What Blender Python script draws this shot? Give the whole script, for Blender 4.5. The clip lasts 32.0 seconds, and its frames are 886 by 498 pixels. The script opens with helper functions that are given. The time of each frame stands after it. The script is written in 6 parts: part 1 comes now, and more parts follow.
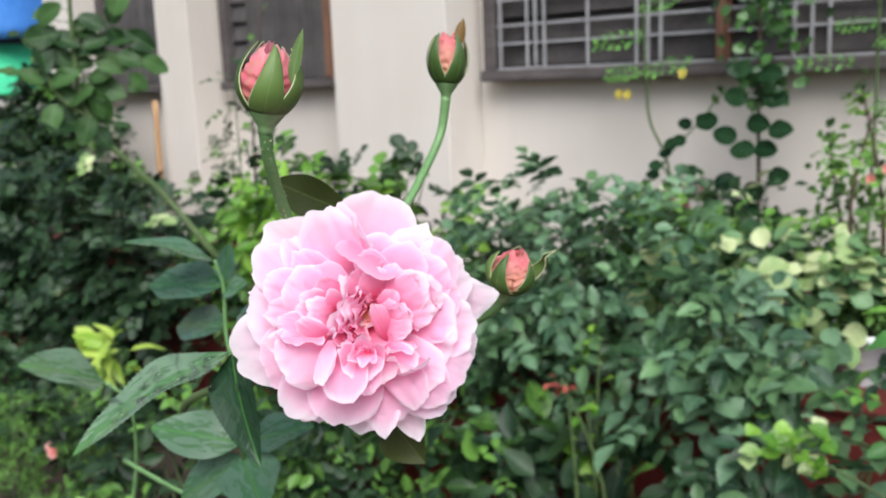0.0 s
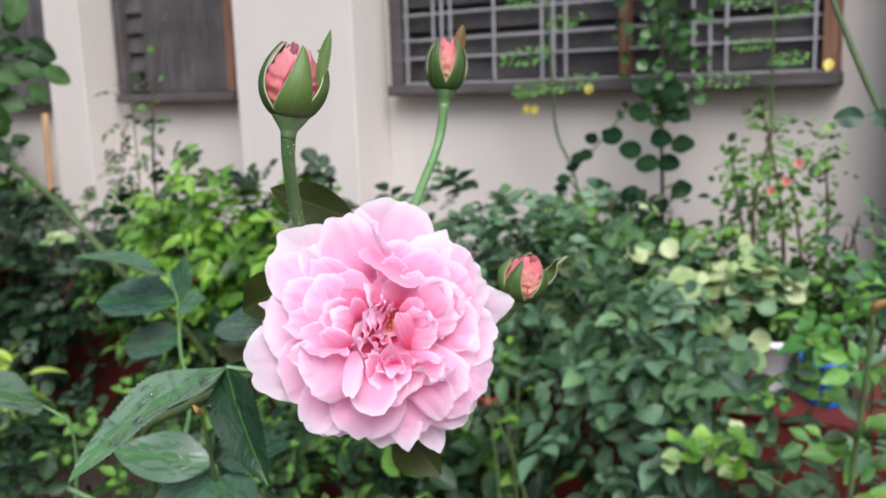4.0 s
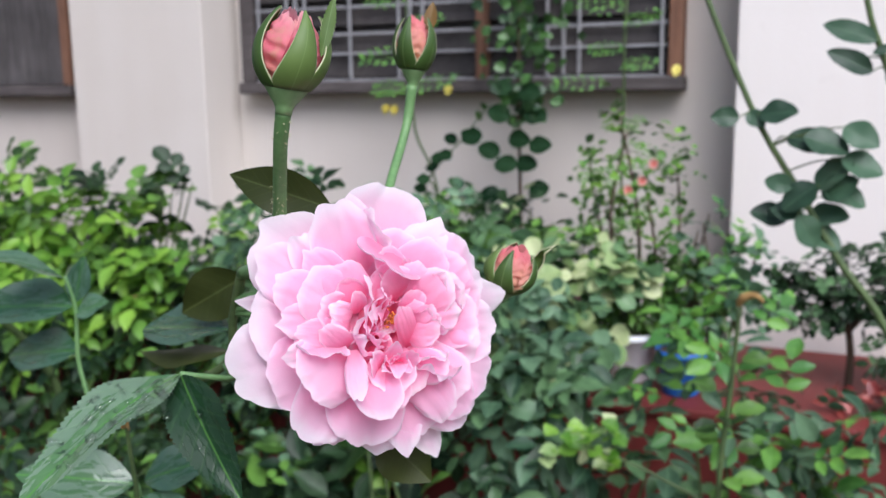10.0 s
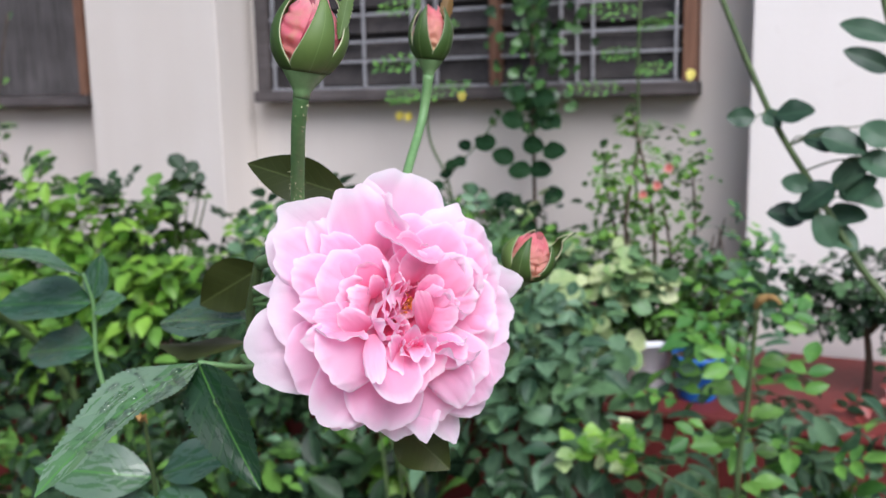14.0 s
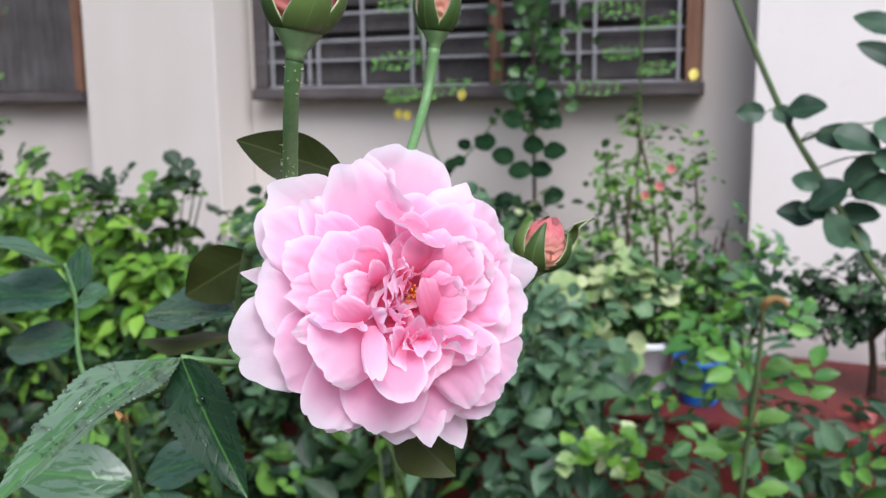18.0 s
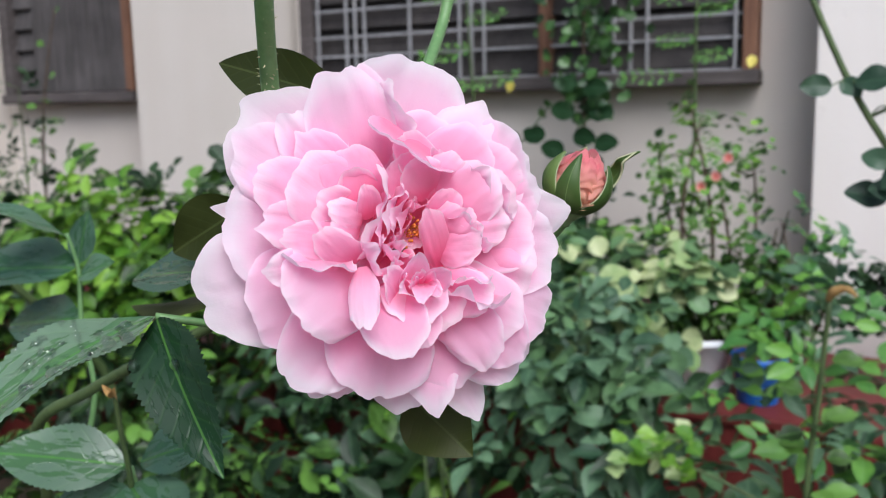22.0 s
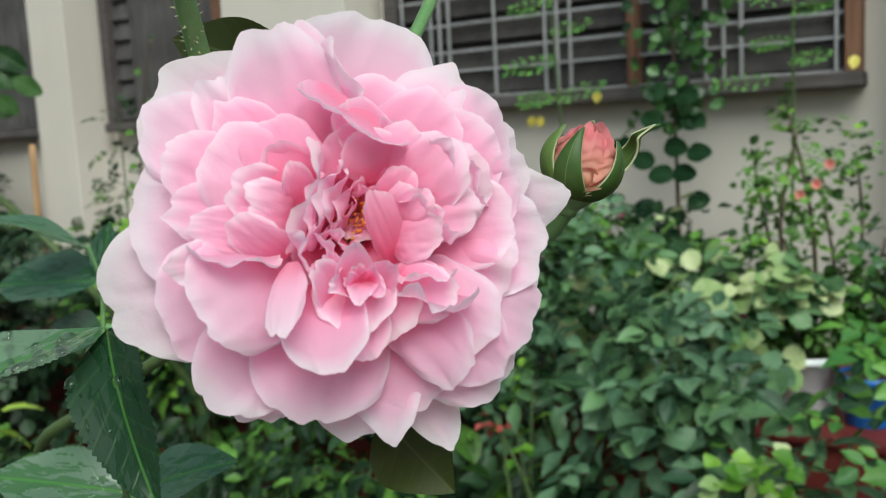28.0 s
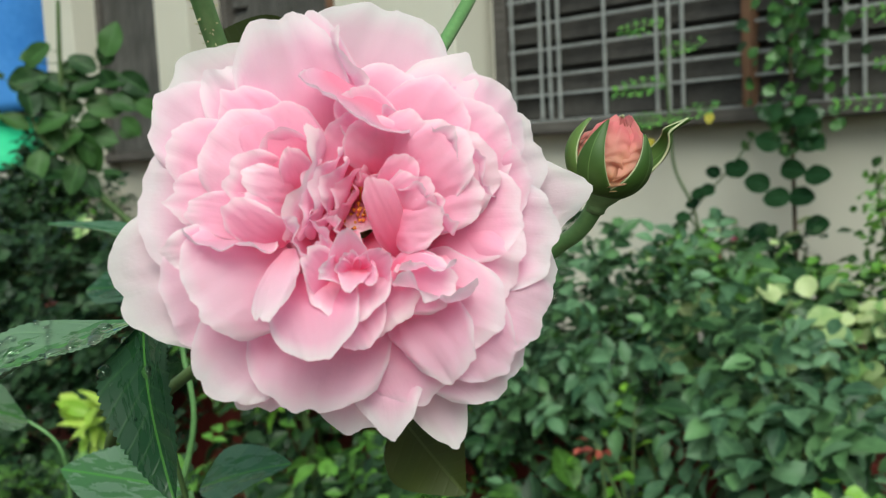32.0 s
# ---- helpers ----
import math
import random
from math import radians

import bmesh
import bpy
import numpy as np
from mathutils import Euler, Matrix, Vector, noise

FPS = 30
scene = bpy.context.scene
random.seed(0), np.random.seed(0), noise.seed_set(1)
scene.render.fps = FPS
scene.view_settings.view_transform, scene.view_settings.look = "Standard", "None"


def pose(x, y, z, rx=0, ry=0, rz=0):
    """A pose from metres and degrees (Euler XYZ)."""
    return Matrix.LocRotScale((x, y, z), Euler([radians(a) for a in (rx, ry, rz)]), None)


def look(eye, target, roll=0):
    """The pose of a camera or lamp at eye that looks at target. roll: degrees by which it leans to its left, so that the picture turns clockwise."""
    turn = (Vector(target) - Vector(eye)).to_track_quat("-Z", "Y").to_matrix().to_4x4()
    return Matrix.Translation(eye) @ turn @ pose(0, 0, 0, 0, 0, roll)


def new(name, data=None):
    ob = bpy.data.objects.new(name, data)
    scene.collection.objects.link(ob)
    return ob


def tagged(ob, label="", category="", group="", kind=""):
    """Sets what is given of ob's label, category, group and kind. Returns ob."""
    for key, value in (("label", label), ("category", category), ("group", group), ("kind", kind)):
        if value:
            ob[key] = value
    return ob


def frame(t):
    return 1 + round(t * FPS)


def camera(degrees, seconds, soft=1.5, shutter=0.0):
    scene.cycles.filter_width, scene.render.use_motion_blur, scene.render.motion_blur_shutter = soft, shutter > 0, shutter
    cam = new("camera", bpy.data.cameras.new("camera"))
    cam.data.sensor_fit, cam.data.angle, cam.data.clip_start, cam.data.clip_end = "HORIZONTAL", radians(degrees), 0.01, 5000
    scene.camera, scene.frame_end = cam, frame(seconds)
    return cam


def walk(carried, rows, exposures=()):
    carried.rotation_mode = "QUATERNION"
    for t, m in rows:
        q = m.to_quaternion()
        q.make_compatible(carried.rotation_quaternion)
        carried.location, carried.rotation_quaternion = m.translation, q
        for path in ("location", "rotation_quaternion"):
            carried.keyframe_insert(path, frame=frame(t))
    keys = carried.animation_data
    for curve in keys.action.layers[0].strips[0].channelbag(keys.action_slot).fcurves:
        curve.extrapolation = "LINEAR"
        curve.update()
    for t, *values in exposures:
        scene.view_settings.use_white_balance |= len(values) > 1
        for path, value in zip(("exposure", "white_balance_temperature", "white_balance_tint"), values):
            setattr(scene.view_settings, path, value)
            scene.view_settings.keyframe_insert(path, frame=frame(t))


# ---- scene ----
cam = camera(51.22, 32.0, soft=1.0)
PATH = [
    (0, (0.23380, -0.22473, 1.08796), (-1.0480, 1.2650, 0.7172), -2.29),
    (0.5, (0.23379, -0.22576, 1.08805), (-1.0247, 1.2840, 0.7180), -2.23),
    (1, (0.22556, -0.22995, 1.08849), (-0.9983, 1.3097, 0.7255), -2.10),
    (1.5, (0.22159, -0.23251, 1.08555), (-0.9796, 1.3243, 0.7201), -2.06),
    (2, (0.21690, -0.23795, 1.09074), (-0.9707, 1.3276, 0.7182), -2.18),
    (2.5, (0.20715, -0.24323, 1.09066), (-0.9661, 1.3345, 0.7241), -2.08),
    (4.5, (0.19066, -0.24781, 1.08217), (-0.8691, 1.4142, 0.7439), -1.72),
    (5, (0.18235, -0.24762, 1.07884), (-0.8234, 1.4495, 0.7499), -1.63),
    (5.5, (0.17208, -0.24805, 1.07686), (-0.7856, 1.4787, 0.7585), -1.61),
    (6, (0.16615, -0.25359, 1.07345), (-0.7461, 1.4993, 0.7650), -1.49),
    (6.5, (0.16150, -0.26272, 1.07138), (-0.7126, 1.5090, 0.7600), -1.33),
    (7, (0.16211, -0.26611, 1.08072), (-0.6929, 1.5088, 0.7364), -1.13),
    (7.5, (0.15291, -0.26629, 1.08242), (-0.6767, 1.5151, 0.7106), -0.96),
    (8, (0.14480, -0.26468, 1.08172), (-0.6656, 1.5229, 0.6973), -0.85),
    (8.5, (0.14139, -0.26426, 1.08452), (-0.6547, 1.5306, 0.7040), -0.65),
    (9, (0.13535, -0.26034, 1.08203), (-0.6603, 1.5382, 0.7184), -0.68),
    (9.5, (0.13748, -0.25253, 1.08328), (-0.6621, 1.5461, 0.7286), -0.58),
    (10, (0.13782, -0.25477, 1.07833), (-0.6628, 1.5446, 0.7301), -0.71),
    (10.5, (0.13310, -0.25767, 1.07470), (-0.6681, 1.5425, 0.7318), -0.71),
    (11, (0.13292, -0.24425, 1.07381), (-0.6685, 1.5562, 0.7331), -0.70),
    (11.5, (0.12785, -0.23676, 1.07628), (-0.6748, 1.5635, 0.7377), -0.79),
    (12, (0.12572, -0.24673, 1.06850), (-0.6812, 1.5540, 0.7424), -0.88),
    (12.5, (0.12876, -0.24744, 1.07159), (-0.6830, 1.5516, 0.7480), -0.92),
    (13, (0.13457, -0.24198, 1.07969), (-0.6861, 1.5510, 0.7456), -0.90),
    (13.5, (0.13684, -0.25016, 1.07069), (-0.6907, 1.5409, 0.7434), -1.14),
    (14, (0.13695, -0.25606, 1.07049), (-0.6926, 1.5341, 0.7431), -1.11),
    (14.5, (0.13966, -0.24921, 1.07088), (-0.7017, 1.5347, 0.7395), -1.20),
    (16.5, (0.13132, -0.24504, 1.06865), (-0.6956, 1.5494, 0.7583), -0.58),
    (17, (0.12497, -0.24488, 1.06414), (-0.6987, 1.5510, 0.7539), -0.60),
    (17.5, (0.12543, -0.23404, 1.06518), (-0.7007, 1.5590, 0.7451), -0.65),
    (18, (0.12283, -0.23288, 1.06046), (-0.7016, 1.5606, 0.7385), -0.65),
    (18.5, (0.12209, -0.23341, 1.06195), (-0.7015, 1.5602, 0.7386), -0.70),
    (19, (0.12248, -0.22750, 1.05598), (-0.7131, 1.5605, 0.7320), -0.86),
    (19.5, (0.11566, -0.22453, 1.04973), (-0.7264, 1.5599, 0.7227), -0.65),
    (20, (0.11740, -0.22120, 1.04253), (-0.7400, 1.5561, 0.7170), -0.92),
    (20.5, (0.11872, -0.21179, 1.04316), (-0.7627, 1.5549, 0.7238), -1.24),
    (21, (0.11476, -0.20532, 1.03759), (-0.7872, 1.5515, 0.7215), -1.27),
    (21.5, (0.11350, -0.19929, 1.03485), (-0.8014, 1.5514, 0.7219), -1.27),
    (22, (0.11327, -0.18846, 1.03502), (-0.8129, 1.5561, 0.7210), -1.27),
    (22.5, (0.11211, -0.18585, 1.03228), (-0.8217, 1.5566, 0.7292), -1.32),
    (23, (0.11130, -0.18103, 1.03309), (-0.8210, 1.5646, 0.7441), -1.21),
    (23.5, (0.11347, -0.17490, 1.03314), (-0.8169, 1.5732, 0.7531), -1.17),
    (24, (0.10961, -0.17410, 1.03046), (-0.8231, 1.5741, 0.7587), -1.29),
    (24.5, (0.10943, -0.17358, 1.02885), (-0.8319, 1.5710, 0.7635), -1.37),
    (25, (0.11070, -0.16997, 1.02997), (-0.8451, 1.5665, 0.7630), -1.66),
    (25.5, (0.11076, -0.16549, 1.02598), (-0.8693, 1.5567, 0.7549), -2.03),
    (27.5, (0.11571, -0.14590, 1.02423), (-0.9732, 1.5093, 0.7511), -2.86),
    (28, (0.11906, -0.14045, 1.02235), (-0.9925, 1.5010, 0.7576), -2.97),
    (28.5, (0.11664, -0.14021, 1.02472), (-1.0260, 1.4809, 0.7675), -2.56),
    (29, (0.11959, -0.14154, 1.02324), (-1.0563, 1.4578, 0.7796), -2.55),
    (29.5, (0.12455, -0.13892, 1.02261), (-1.0804, 1.4400, 0.7881), -2.63),
    (30, (0.12590, -0.13618, 1.02260), (-1.1057, 1.4233, 0.7964), -2.58),
    (30.5, (0.12887, -0.13022, 1.01730), (-1.1375, 1.4030, 0.8040), -2.90),
    (31, (0.12784, -0.12730, 1.01866), (-1.1608, 1.3887, 0.8158), -2.72),
    (31.5, (0.12861, -0.12890, 1.01503), (-1.1762, 1.3739, 0.8175), -2.98),
    (32, (0.13374, -0.12512, 1.01449), (-1.1750, 1.3738, 0.8136), -2.87),
]
EXPOSURES = [(0.0, 0.36, 6000, 9), (2.5, 0.30, 6000, 11), (6.0, 0.22, 5750, 15), (19.0, 0.17, 5750, 15), (22.0, 0.04, 5800, 12), (25.0, -0.07, 5680, 12), (28.5, -0.12, 6120, -7), (32.0, -0.06, 6270, -13)]
walk(cam, [(t, look(eye, target, roll)) for t, eye, target, roll in PATH], EXPOSURES)

# ---- camera lens ----
cam.data.dof.use_dof = True
cam.data.dof.focus_distance = 0.222
cam.data.dof.aperture_fstop = 28.0

# ---- daylight: bright overcast ----
world = bpy.data.worlds.new("overcast_sky")
scene.world = world
world.use_nodes = True
wn = world.node_tree
sky = wn.nodes.new("ShaderNodeTexSky")
sky.sky_type, sky.sun_disc = "NISHITA", False
sky.sun_elevation, sky.sun_rotation = radians(47), radians(138)
sky.air_density, sky.dust_density, sky.ozone_density = 1.0, 4.0, 0.6
wn.nodes["Background"].inputs["Strength"].default_value = 0.118
wn.links.new(sky.outputs[0], wn.nodes["Background"].inputs["Color"])
sun = new("sun", bpy.data.lights.new("sun", "SUN"))
sun.data.energy, sun.data.angle, sun.data.color = 3.15, radians(44), (1.0, 0.97, 0.93)
sun.matrix_world = look((2.05, -2.35, 4.3), (0, 0, 1))


# ---- materials ----
def nodes_of(name):
    m = bpy.data.materials.new(name)
    m.use_nodes = True
    t = m.node_tree
    return m, t, t.nodes["Principled BSDF"], t.nodes["Material Output"]


def add(t, kind, ins=None):
    n = t.nodes.new(kind)
    for k, v in (ins or {}).items():
        if isinstance(v, bpy.types.NodeSocket):
            t.links.new(v, n.inputs[k])
        else:
            n.inputs[k].default_value = v
    return n


def rgb(c):
    return (*c, 1.0)


def ramp(t, fac, stops):
    n = add(t, "ShaderNodeValToRGB", {0: fac})
    el = n.color_ramp.elements
    while len(el) < len(stops):
        el.new(0.5)
    for e, (p, c) in zip(el, stops):
        e.position, e.color = p, rgb(c)
    return n.outputs[0]


def mix(t, fac, a, b, mode="MIX"):
    n = add(t, "ShaderNodeMix")
    n.data_type, n.blend_type = "RGBA", mode
    for k, v in ((0, fac), (6, a), (7, b)):
        if isinstance(v, bpy.types.NodeSocket):
            t.links.new(v, n.inputs[k])
        else:
            n.inputs[k].default_value = rgb(v) if k > 0 else v
    return n.outputs[2]


def math_node(t, op, a, b=0.0):
    n = add(t, "ShaderNodeMath", {0: a, 1: b})
    n.operation = op
    return n.outputs[0]


def noise_of(t, scale, detail=3.0, rough=0.5, coords="Object"):
    co = add(t, "ShaderNodeTexCoord")
    return add(t, "ShaderNodeTexNoise", {"Vector": co.outputs[coords], "Scale": scale, "Detail": detail, "Roughness": rough}).outputs["Fac"]


def bump(t, shader, height, strength, distance=0.001):
    n = add(t, "ShaderNodeBump", {"Height": height, "Strength": strength, "Distance": distance})
    t.links.new(n.outputs[0], shader.inputs["Normal"])


def plain(name, dark, light, scale, rough=0.7, relief=0.3, fine=0.0, metal=0.0, distance=0.001, spec=0.4):
    """A surface that varies between two colours at two scales."""
    m, t, b, _ = nodes_of(name)
    big = noise_of(t, scale, 4.0, 0.6)
    small = noise_of(t, fine or scale * 9, 3.0, 0.6)
    both = math_node(t, "ADD", math_node(t, "MULTIPLY", big, 0.65), math_node(t, "MULTIPLY", small, 0.35))
    t.links.new(ramp(t, both, [(0.32, dark), (0.68, light)]), b.inputs["Base Color"])
    b.inputs["Roughness"].default_value = rough
    b.inputs["Metallic"].default_value = metal
    b.inputs["Specular IOR Level"].default_value = spec
    bump(t, b, both, relief, distance)
    return m


def see_through(t, b, out, colour, amount):
    """Light shining through a thin blade."""
    tr = add(t, "ShaderNodeBsdfTranslucent")
    if isinstance(colour, bpy.types.NodeSocket):
        t.links.new(colour, tr.inputs["Color"])
    else:
        tr.inputs["Color"].default_value = rgb(colour)
    ms = add(t, "ShaderNodeMixShader", {0: amount, 1: b.outputs[0], 2: tr.outputs[0]})
    t.links.new(ms.outputs[0], out.inputs["Surface"])


def petal_material(name, deep, mid, pale, edge, stain=None):
    m, t, b, out = nodes_of(name)
    uv = add(t, "ShaderNodeSeparateXYZ", {0: add(t, "ShaderNodeUVMap").outputs[0]})
    co = add(t, "ShaderNodeTexCoord")
    tint = add(t, "ShaderNodeObjectInfo").outputs["Random"]
    n = noise_of(t, 90.0, 3.0)
    v = math_node(t, "ADD", uv.outputs[1], math_node(t, "MULTIPLY", math_node(t, "SUBTRACT", n, 0.5), 0.12))
    v = math_node(t, "ADD", v, math_node(t, "MULTIPLY", math_node(t, "SUBTRACT", tint, 0.5), 0.12))
    col = ramp(t, v, [(0.15, deep), (0.48, mid), (0.86, pale), (1.06, edge)])
    lip = ramp(t, uv.outputs[1], [(0.965, (0, 0, 0)), (0.998, (1, 1, 1))])
    col = mix(t, math_node(t, "MULTIPLY", lip, 0.35), col, edge)
    # fine veins run along the blade
    vein = add(t, "ShaderNodeTexNoise", {"Vector": add(t, "ShaderNodeMapping", {"Vector": add(t, "ShaderNodeUVMap").outputs[0], "Scale": (34.0, 2.2, 1.0)}).outputs[0], "Scale": 1.6, "Detail": 3.0}).outputs["Fac"]
    col2 = mix(t, math_node(t, "MULTIPLY", vein, 0.07), col, mid, "MULTIPLY")
    if stain:
        # greenish-cream weathering on the outer petals of a bud
        patch = ramp(t, noise_of(t, 75.0, 4.0, 0.65), [(0.50, (0, 0, 0)), (0.74, (1, 1, 1))])
        col2 = mix(t, math_node(t, "MULTIPLY", patch, 0.6), col2, stain)
    t.links.new(col2, b.inputs["Base Color"])
    b.inputs["Roughness"].default_value = 0.58
    b.inputs["Specular IOR Level"].default_value = 0.25
    b.inputs["Sheen Weight"].default_value = 0.12
    crumple = add(t, "ShaderNodeTexNoise", {"Vector": co.outputs["Object"], "Scale": 190.0, "Detail": 4.0}).outputs["Fac"]
    h = math_node(t, "ADD", math_node(t, "MULTIPLY", vein, 0.12), crumple)
    bump(t, b, h, 0.5, 0.0011)
    see_through(t, b, out, col2, 0.56)
    return m


def leaf_material(name, dark, light, rib, rough=0.42, glow=0.18, vein_relief=0.10, veins=8.0, spec=0.5, wet=0.0, border=None):
    """A leaf blade: mapped by its own length and width, with a midrib and side veins."""
    m, t, b, out = nodes_of(name)
    uv = add(t, "ShaderNodeSeparateXYZ", {0: add(t, "ShaderNodeUVMap").outputs[0]})
    across = math_node(t, "ABSOLUTE", math_node(t, "SUBTRACT", uv.outputs[0], 0.5))
    slant = math_node(t, "SUBTRACT", uv.outputs[1], math_node(t, "MULTIPLY", across, 0.55))
    wave = math_node(t, "SINE", math_node(t, "MULTIPLY", slant, veins * 6.283))
    sharp = math_node(t, "POWER", math_node(t, "ADD", math_node(t, "MULTIPLY", wave, 0.5), 0.5), 14.0)
    mid = math_node(t, "LESS_THAN", across, 0.016)
    isl = add(t, "ShaderNodeNewGeometry").outputs["Random Per Island"]
    obj = add(t, "ShaderNodeObjectInfo").outputs["Random"]
    n = noise_of(t, 60.0, 4.0, 0.6)
    f = math_node(t, "ADD", math_node(t, "MULTIPLY", n, 0.5), math_node(t, "MULTIPLY", math_node(t, "FRACT", math_node(t, "ADD", isl, obj)), 0.5))
    col = ramp(t, f, [(0.34, dark), (0.70, light)])
    col = mix(t, math_node(t, "MULTIPLY", sharp, 0.09), col, rib)
    col = mix(t, math_node(t, "MULTIPLY", mid, 0.7), col, rib)
    if border:
        col = mix(t, math_node(t, "GREATER_THAN", across, 0.474), col, border)
    t.links.new(col, b.inputs["Base Color"])
    rn = noise_of(t, 25.0, 2.0)
    ro = math_node(t, "ADD", math_node(t, "MULTIPLY", rn, 0.25), rough - 0.12)
    if wet:
        # a film of water lies in patches, most of it along the midrib
        along = add(t, "ShaderNodeMapping", {"Vector": add(t, "ShaderNodeUVMap").outputs[0], "Scale": (7.0, 3.2, 1.0), "Rotation": (0.0, 0.0, 0.35)}).outputs[0]
        pool = add(t, "ShaderNodeTexNoise", {"Vector": along, "Scale": 1.5, "Detail": 5.0, "Roughness": 0.6, "Distortion": 0.6}).outputs["Fac"]
        pool = math_node(t, "SUBTRACT", pool, math_node(t, "MULTIPLY", across, 0.5))
        film = math_node(t, "MULTIPLY", ramp(t, pool, [(0.40, (0, 0, 0)), (0.43, (1, 1, 1))]), wet)
        ro = math_node(t, "MULTIPLY", ro, math_node(t, "SUBTRACT", 1.0, film))
        col = mix(t, math_node(t, "MULTIPLY", film, 0.75), col, (0.45, 0.75, 0.30), "MULTIPLY")
        t.links.new(col, b.inputs["Base Color"])
        ro = math_node(t, "MAXIMUM", ro, 0.04)
    t.links.new(ro, b.inputs["Roughness"])
    b.inputs["Specular IOR Level"].default_value = spec
    h = math_node(t, "SUBTRACT", math_node(t, "MULTIPLY", n, 0.3), sharp)
    h = math_node(t, "SUBTRACT", h, mid)
    if wet:
        h = math_node(t, "ADD", math_node(t, "MULTIPLY", h, 0.22), math_node(t, "MULTIPLY", film, 1.3))
        vein_relief = 0.45
    bump(t, b, h, vein_relief, 0.0006)
    see_through(t, b, out, mix(t, 0.6, col, light), glow)
    return m


PETAL_IN = petal_material("petal_inner", (0.97, 0.20, 0.41), (0.97, 0.36, 0.57), (0.97, 0.50, 0.70), (0.98, 0.80, 0.89))
PETAL_MID = petal_material("petal_middle", (0.97, 0.27, 0.48), (0.97, 0.45, 0.66), (0.97, 0.58, 0.76), (0.98, 0.86, 0.93))
PETAL_OUT = petal_material("petal_outer", (0.97, 0.38, 0.57), (0.97, 0.55, 0.74), (0.97, 0.66, 0.82), (0.98, 0.88, 0.95))
PETAL_PALE = petal_material("petal_outermost", (0.96, 0.46, 0.63), (0.97, 0.63, 0.79), (0.97, 0.75, 0.87), (0.98, 0.89, 0.94))
BUD_PINK = petal_material("bud_petal", (0.76, 0.32, 0.24), (0.86, 0.24, 0.30), (0.90, 0.36, 0.42), (0.90, 0.50, 0.52), stain=(0.62, 0.60, 0.26))
BUD_PEACH = petal_material("bud_petal_peach", (0.76, 0.52, 0.28), (0.86, 0.46, 0.34), (0.90, 0.40, 0.38), (0.88, 0.30, 0.34), stain=(0.66, 0.42, 0.16))
STAMEN = plain("stamen_orange", (0.62, 0.18, 0.04), (0.85, 0.36, 0.05), 400.0, 0.6)
STEM = plain("rose_stem_green", (0.09, 0.19, 0.065), (0.16, 0.30, 0.11), 60.0, 0.42, 0.2)
HIP = plain("rose_hip_green", (0.13, 0.25, 0.09), (0.22, 0.36, 0.16), 50.0, 0.4, 0.15)
PRICKLE = plain("prickle_pale", (0.40, 0.42, 0.22), (0.62, 0.60, 0.38), 300.0, 0.5)
SEPAL = leaf_material("sepal_green", (0.042, 0.092, 0.014), (0.115, 0.190, 0.042), (0.15, 0.25, 0.07), 0.55, 0.12, 0.25, 0.0, border=(0.42, 0.44, 0.26))
LEAF_DARK = leaf_material("rose_leaf_dark", (0.038, 0.090, 0.056), (0.082, 0.160, 0.096), (0.09, 0.20, 0.05), 0.42, 0.08, spec=0.5, wet=0.75)
# Shaded copy of the rose leaf: base colour lowered for a leaflet turned from the sky.
LEAF_SHADED = leaf_material("rose_leaf_shaded", (0.010, 0.031, 0.0150), (0.022, 0.057, 0.027), (0.09, 0.20, 0.05), 0.46, 0.08, spec=0.18, wet=0.5)
# Wet leaf; its base is paled to grey-green to carry the sky's sheen.
LEAF_WET_SHEEN = leaf_material("rose_leaf_wet_sheen", (0.085, 0.150, 0.090), (0.155, 0.245, 0.150), (0.12, 0.28, 0.06), 0.42, 0.10, spec=0.6, wet=0.92)
LEAF_OLIVE = leaf_material("rose_leaf_underside", (0.026, 0.036, 0.007), (0.054, 0.070, 0.015), (0.07, 0.09, 0.025), 0.5, 0.15, spec=0.2)
DEAD = plain("dried_brown", (0.22, 0.12, 0.03), (0.50, 0.32, 0.12), 300.0, 0.8)
BARK = plain("brown_bark", (0.035, 0.022, 0.015), (0.10, 0.07, 0.045), 60.0, 0.85, 0.8)
CANE = plain("green_cane", (0.04, 0.07, 0.024), (0.10, 0.15, 0.05), 40.0, 0.55, 0.3)
G_ROSE = leaf_material("shrub_leaf_bluegreen", (0.015, 0.042, 0.014), (0.118, 0.222, 0.092), (0.12, 0.24, 0.10), 0.40, 0.08, spec=0.3)
# Leaf of the dark bushes; in greener plants it stands in for shade between leaves.
G_DARK = leaf_material("shrub_leaf_dark_and_gap_shade", (0.0054, 0.0168, 0.0066), (0.0285, 0.0601, 0.0229), (0.06, 0.13, 0.06), 0.42, 0.05, spec=0.22)
G_MID = leaf_material("shrub_leaf_green", (0.010, 0.031, 0.005), (0.12, 0.257, 0.043), (0.16, 0.30, 0.08), 0.40, 0.12, spec=0.28)
G_YELLOW = leaf_material("shrub_leaf_yellowgreen", (0.075, 0.21, 0.016), (0.25, 0.46, 0.055), (0.34, 0.52, 0.10), 0.42, 0.3)
G_LIME = leaf_material("leaf_chartreuse", (0.22, 0.38, 0.03), (0.46, 0.60, 0.11), (0.60, 0.66, 0.2), 0.45, 0.3)
G_PALE = leaf_material("leaf_variegated_pale", (0.19, 0.32, 0.10), (0.56, 0.62, 0.33), (0.40, 0.50, 0.2), 0.45, 0.25)
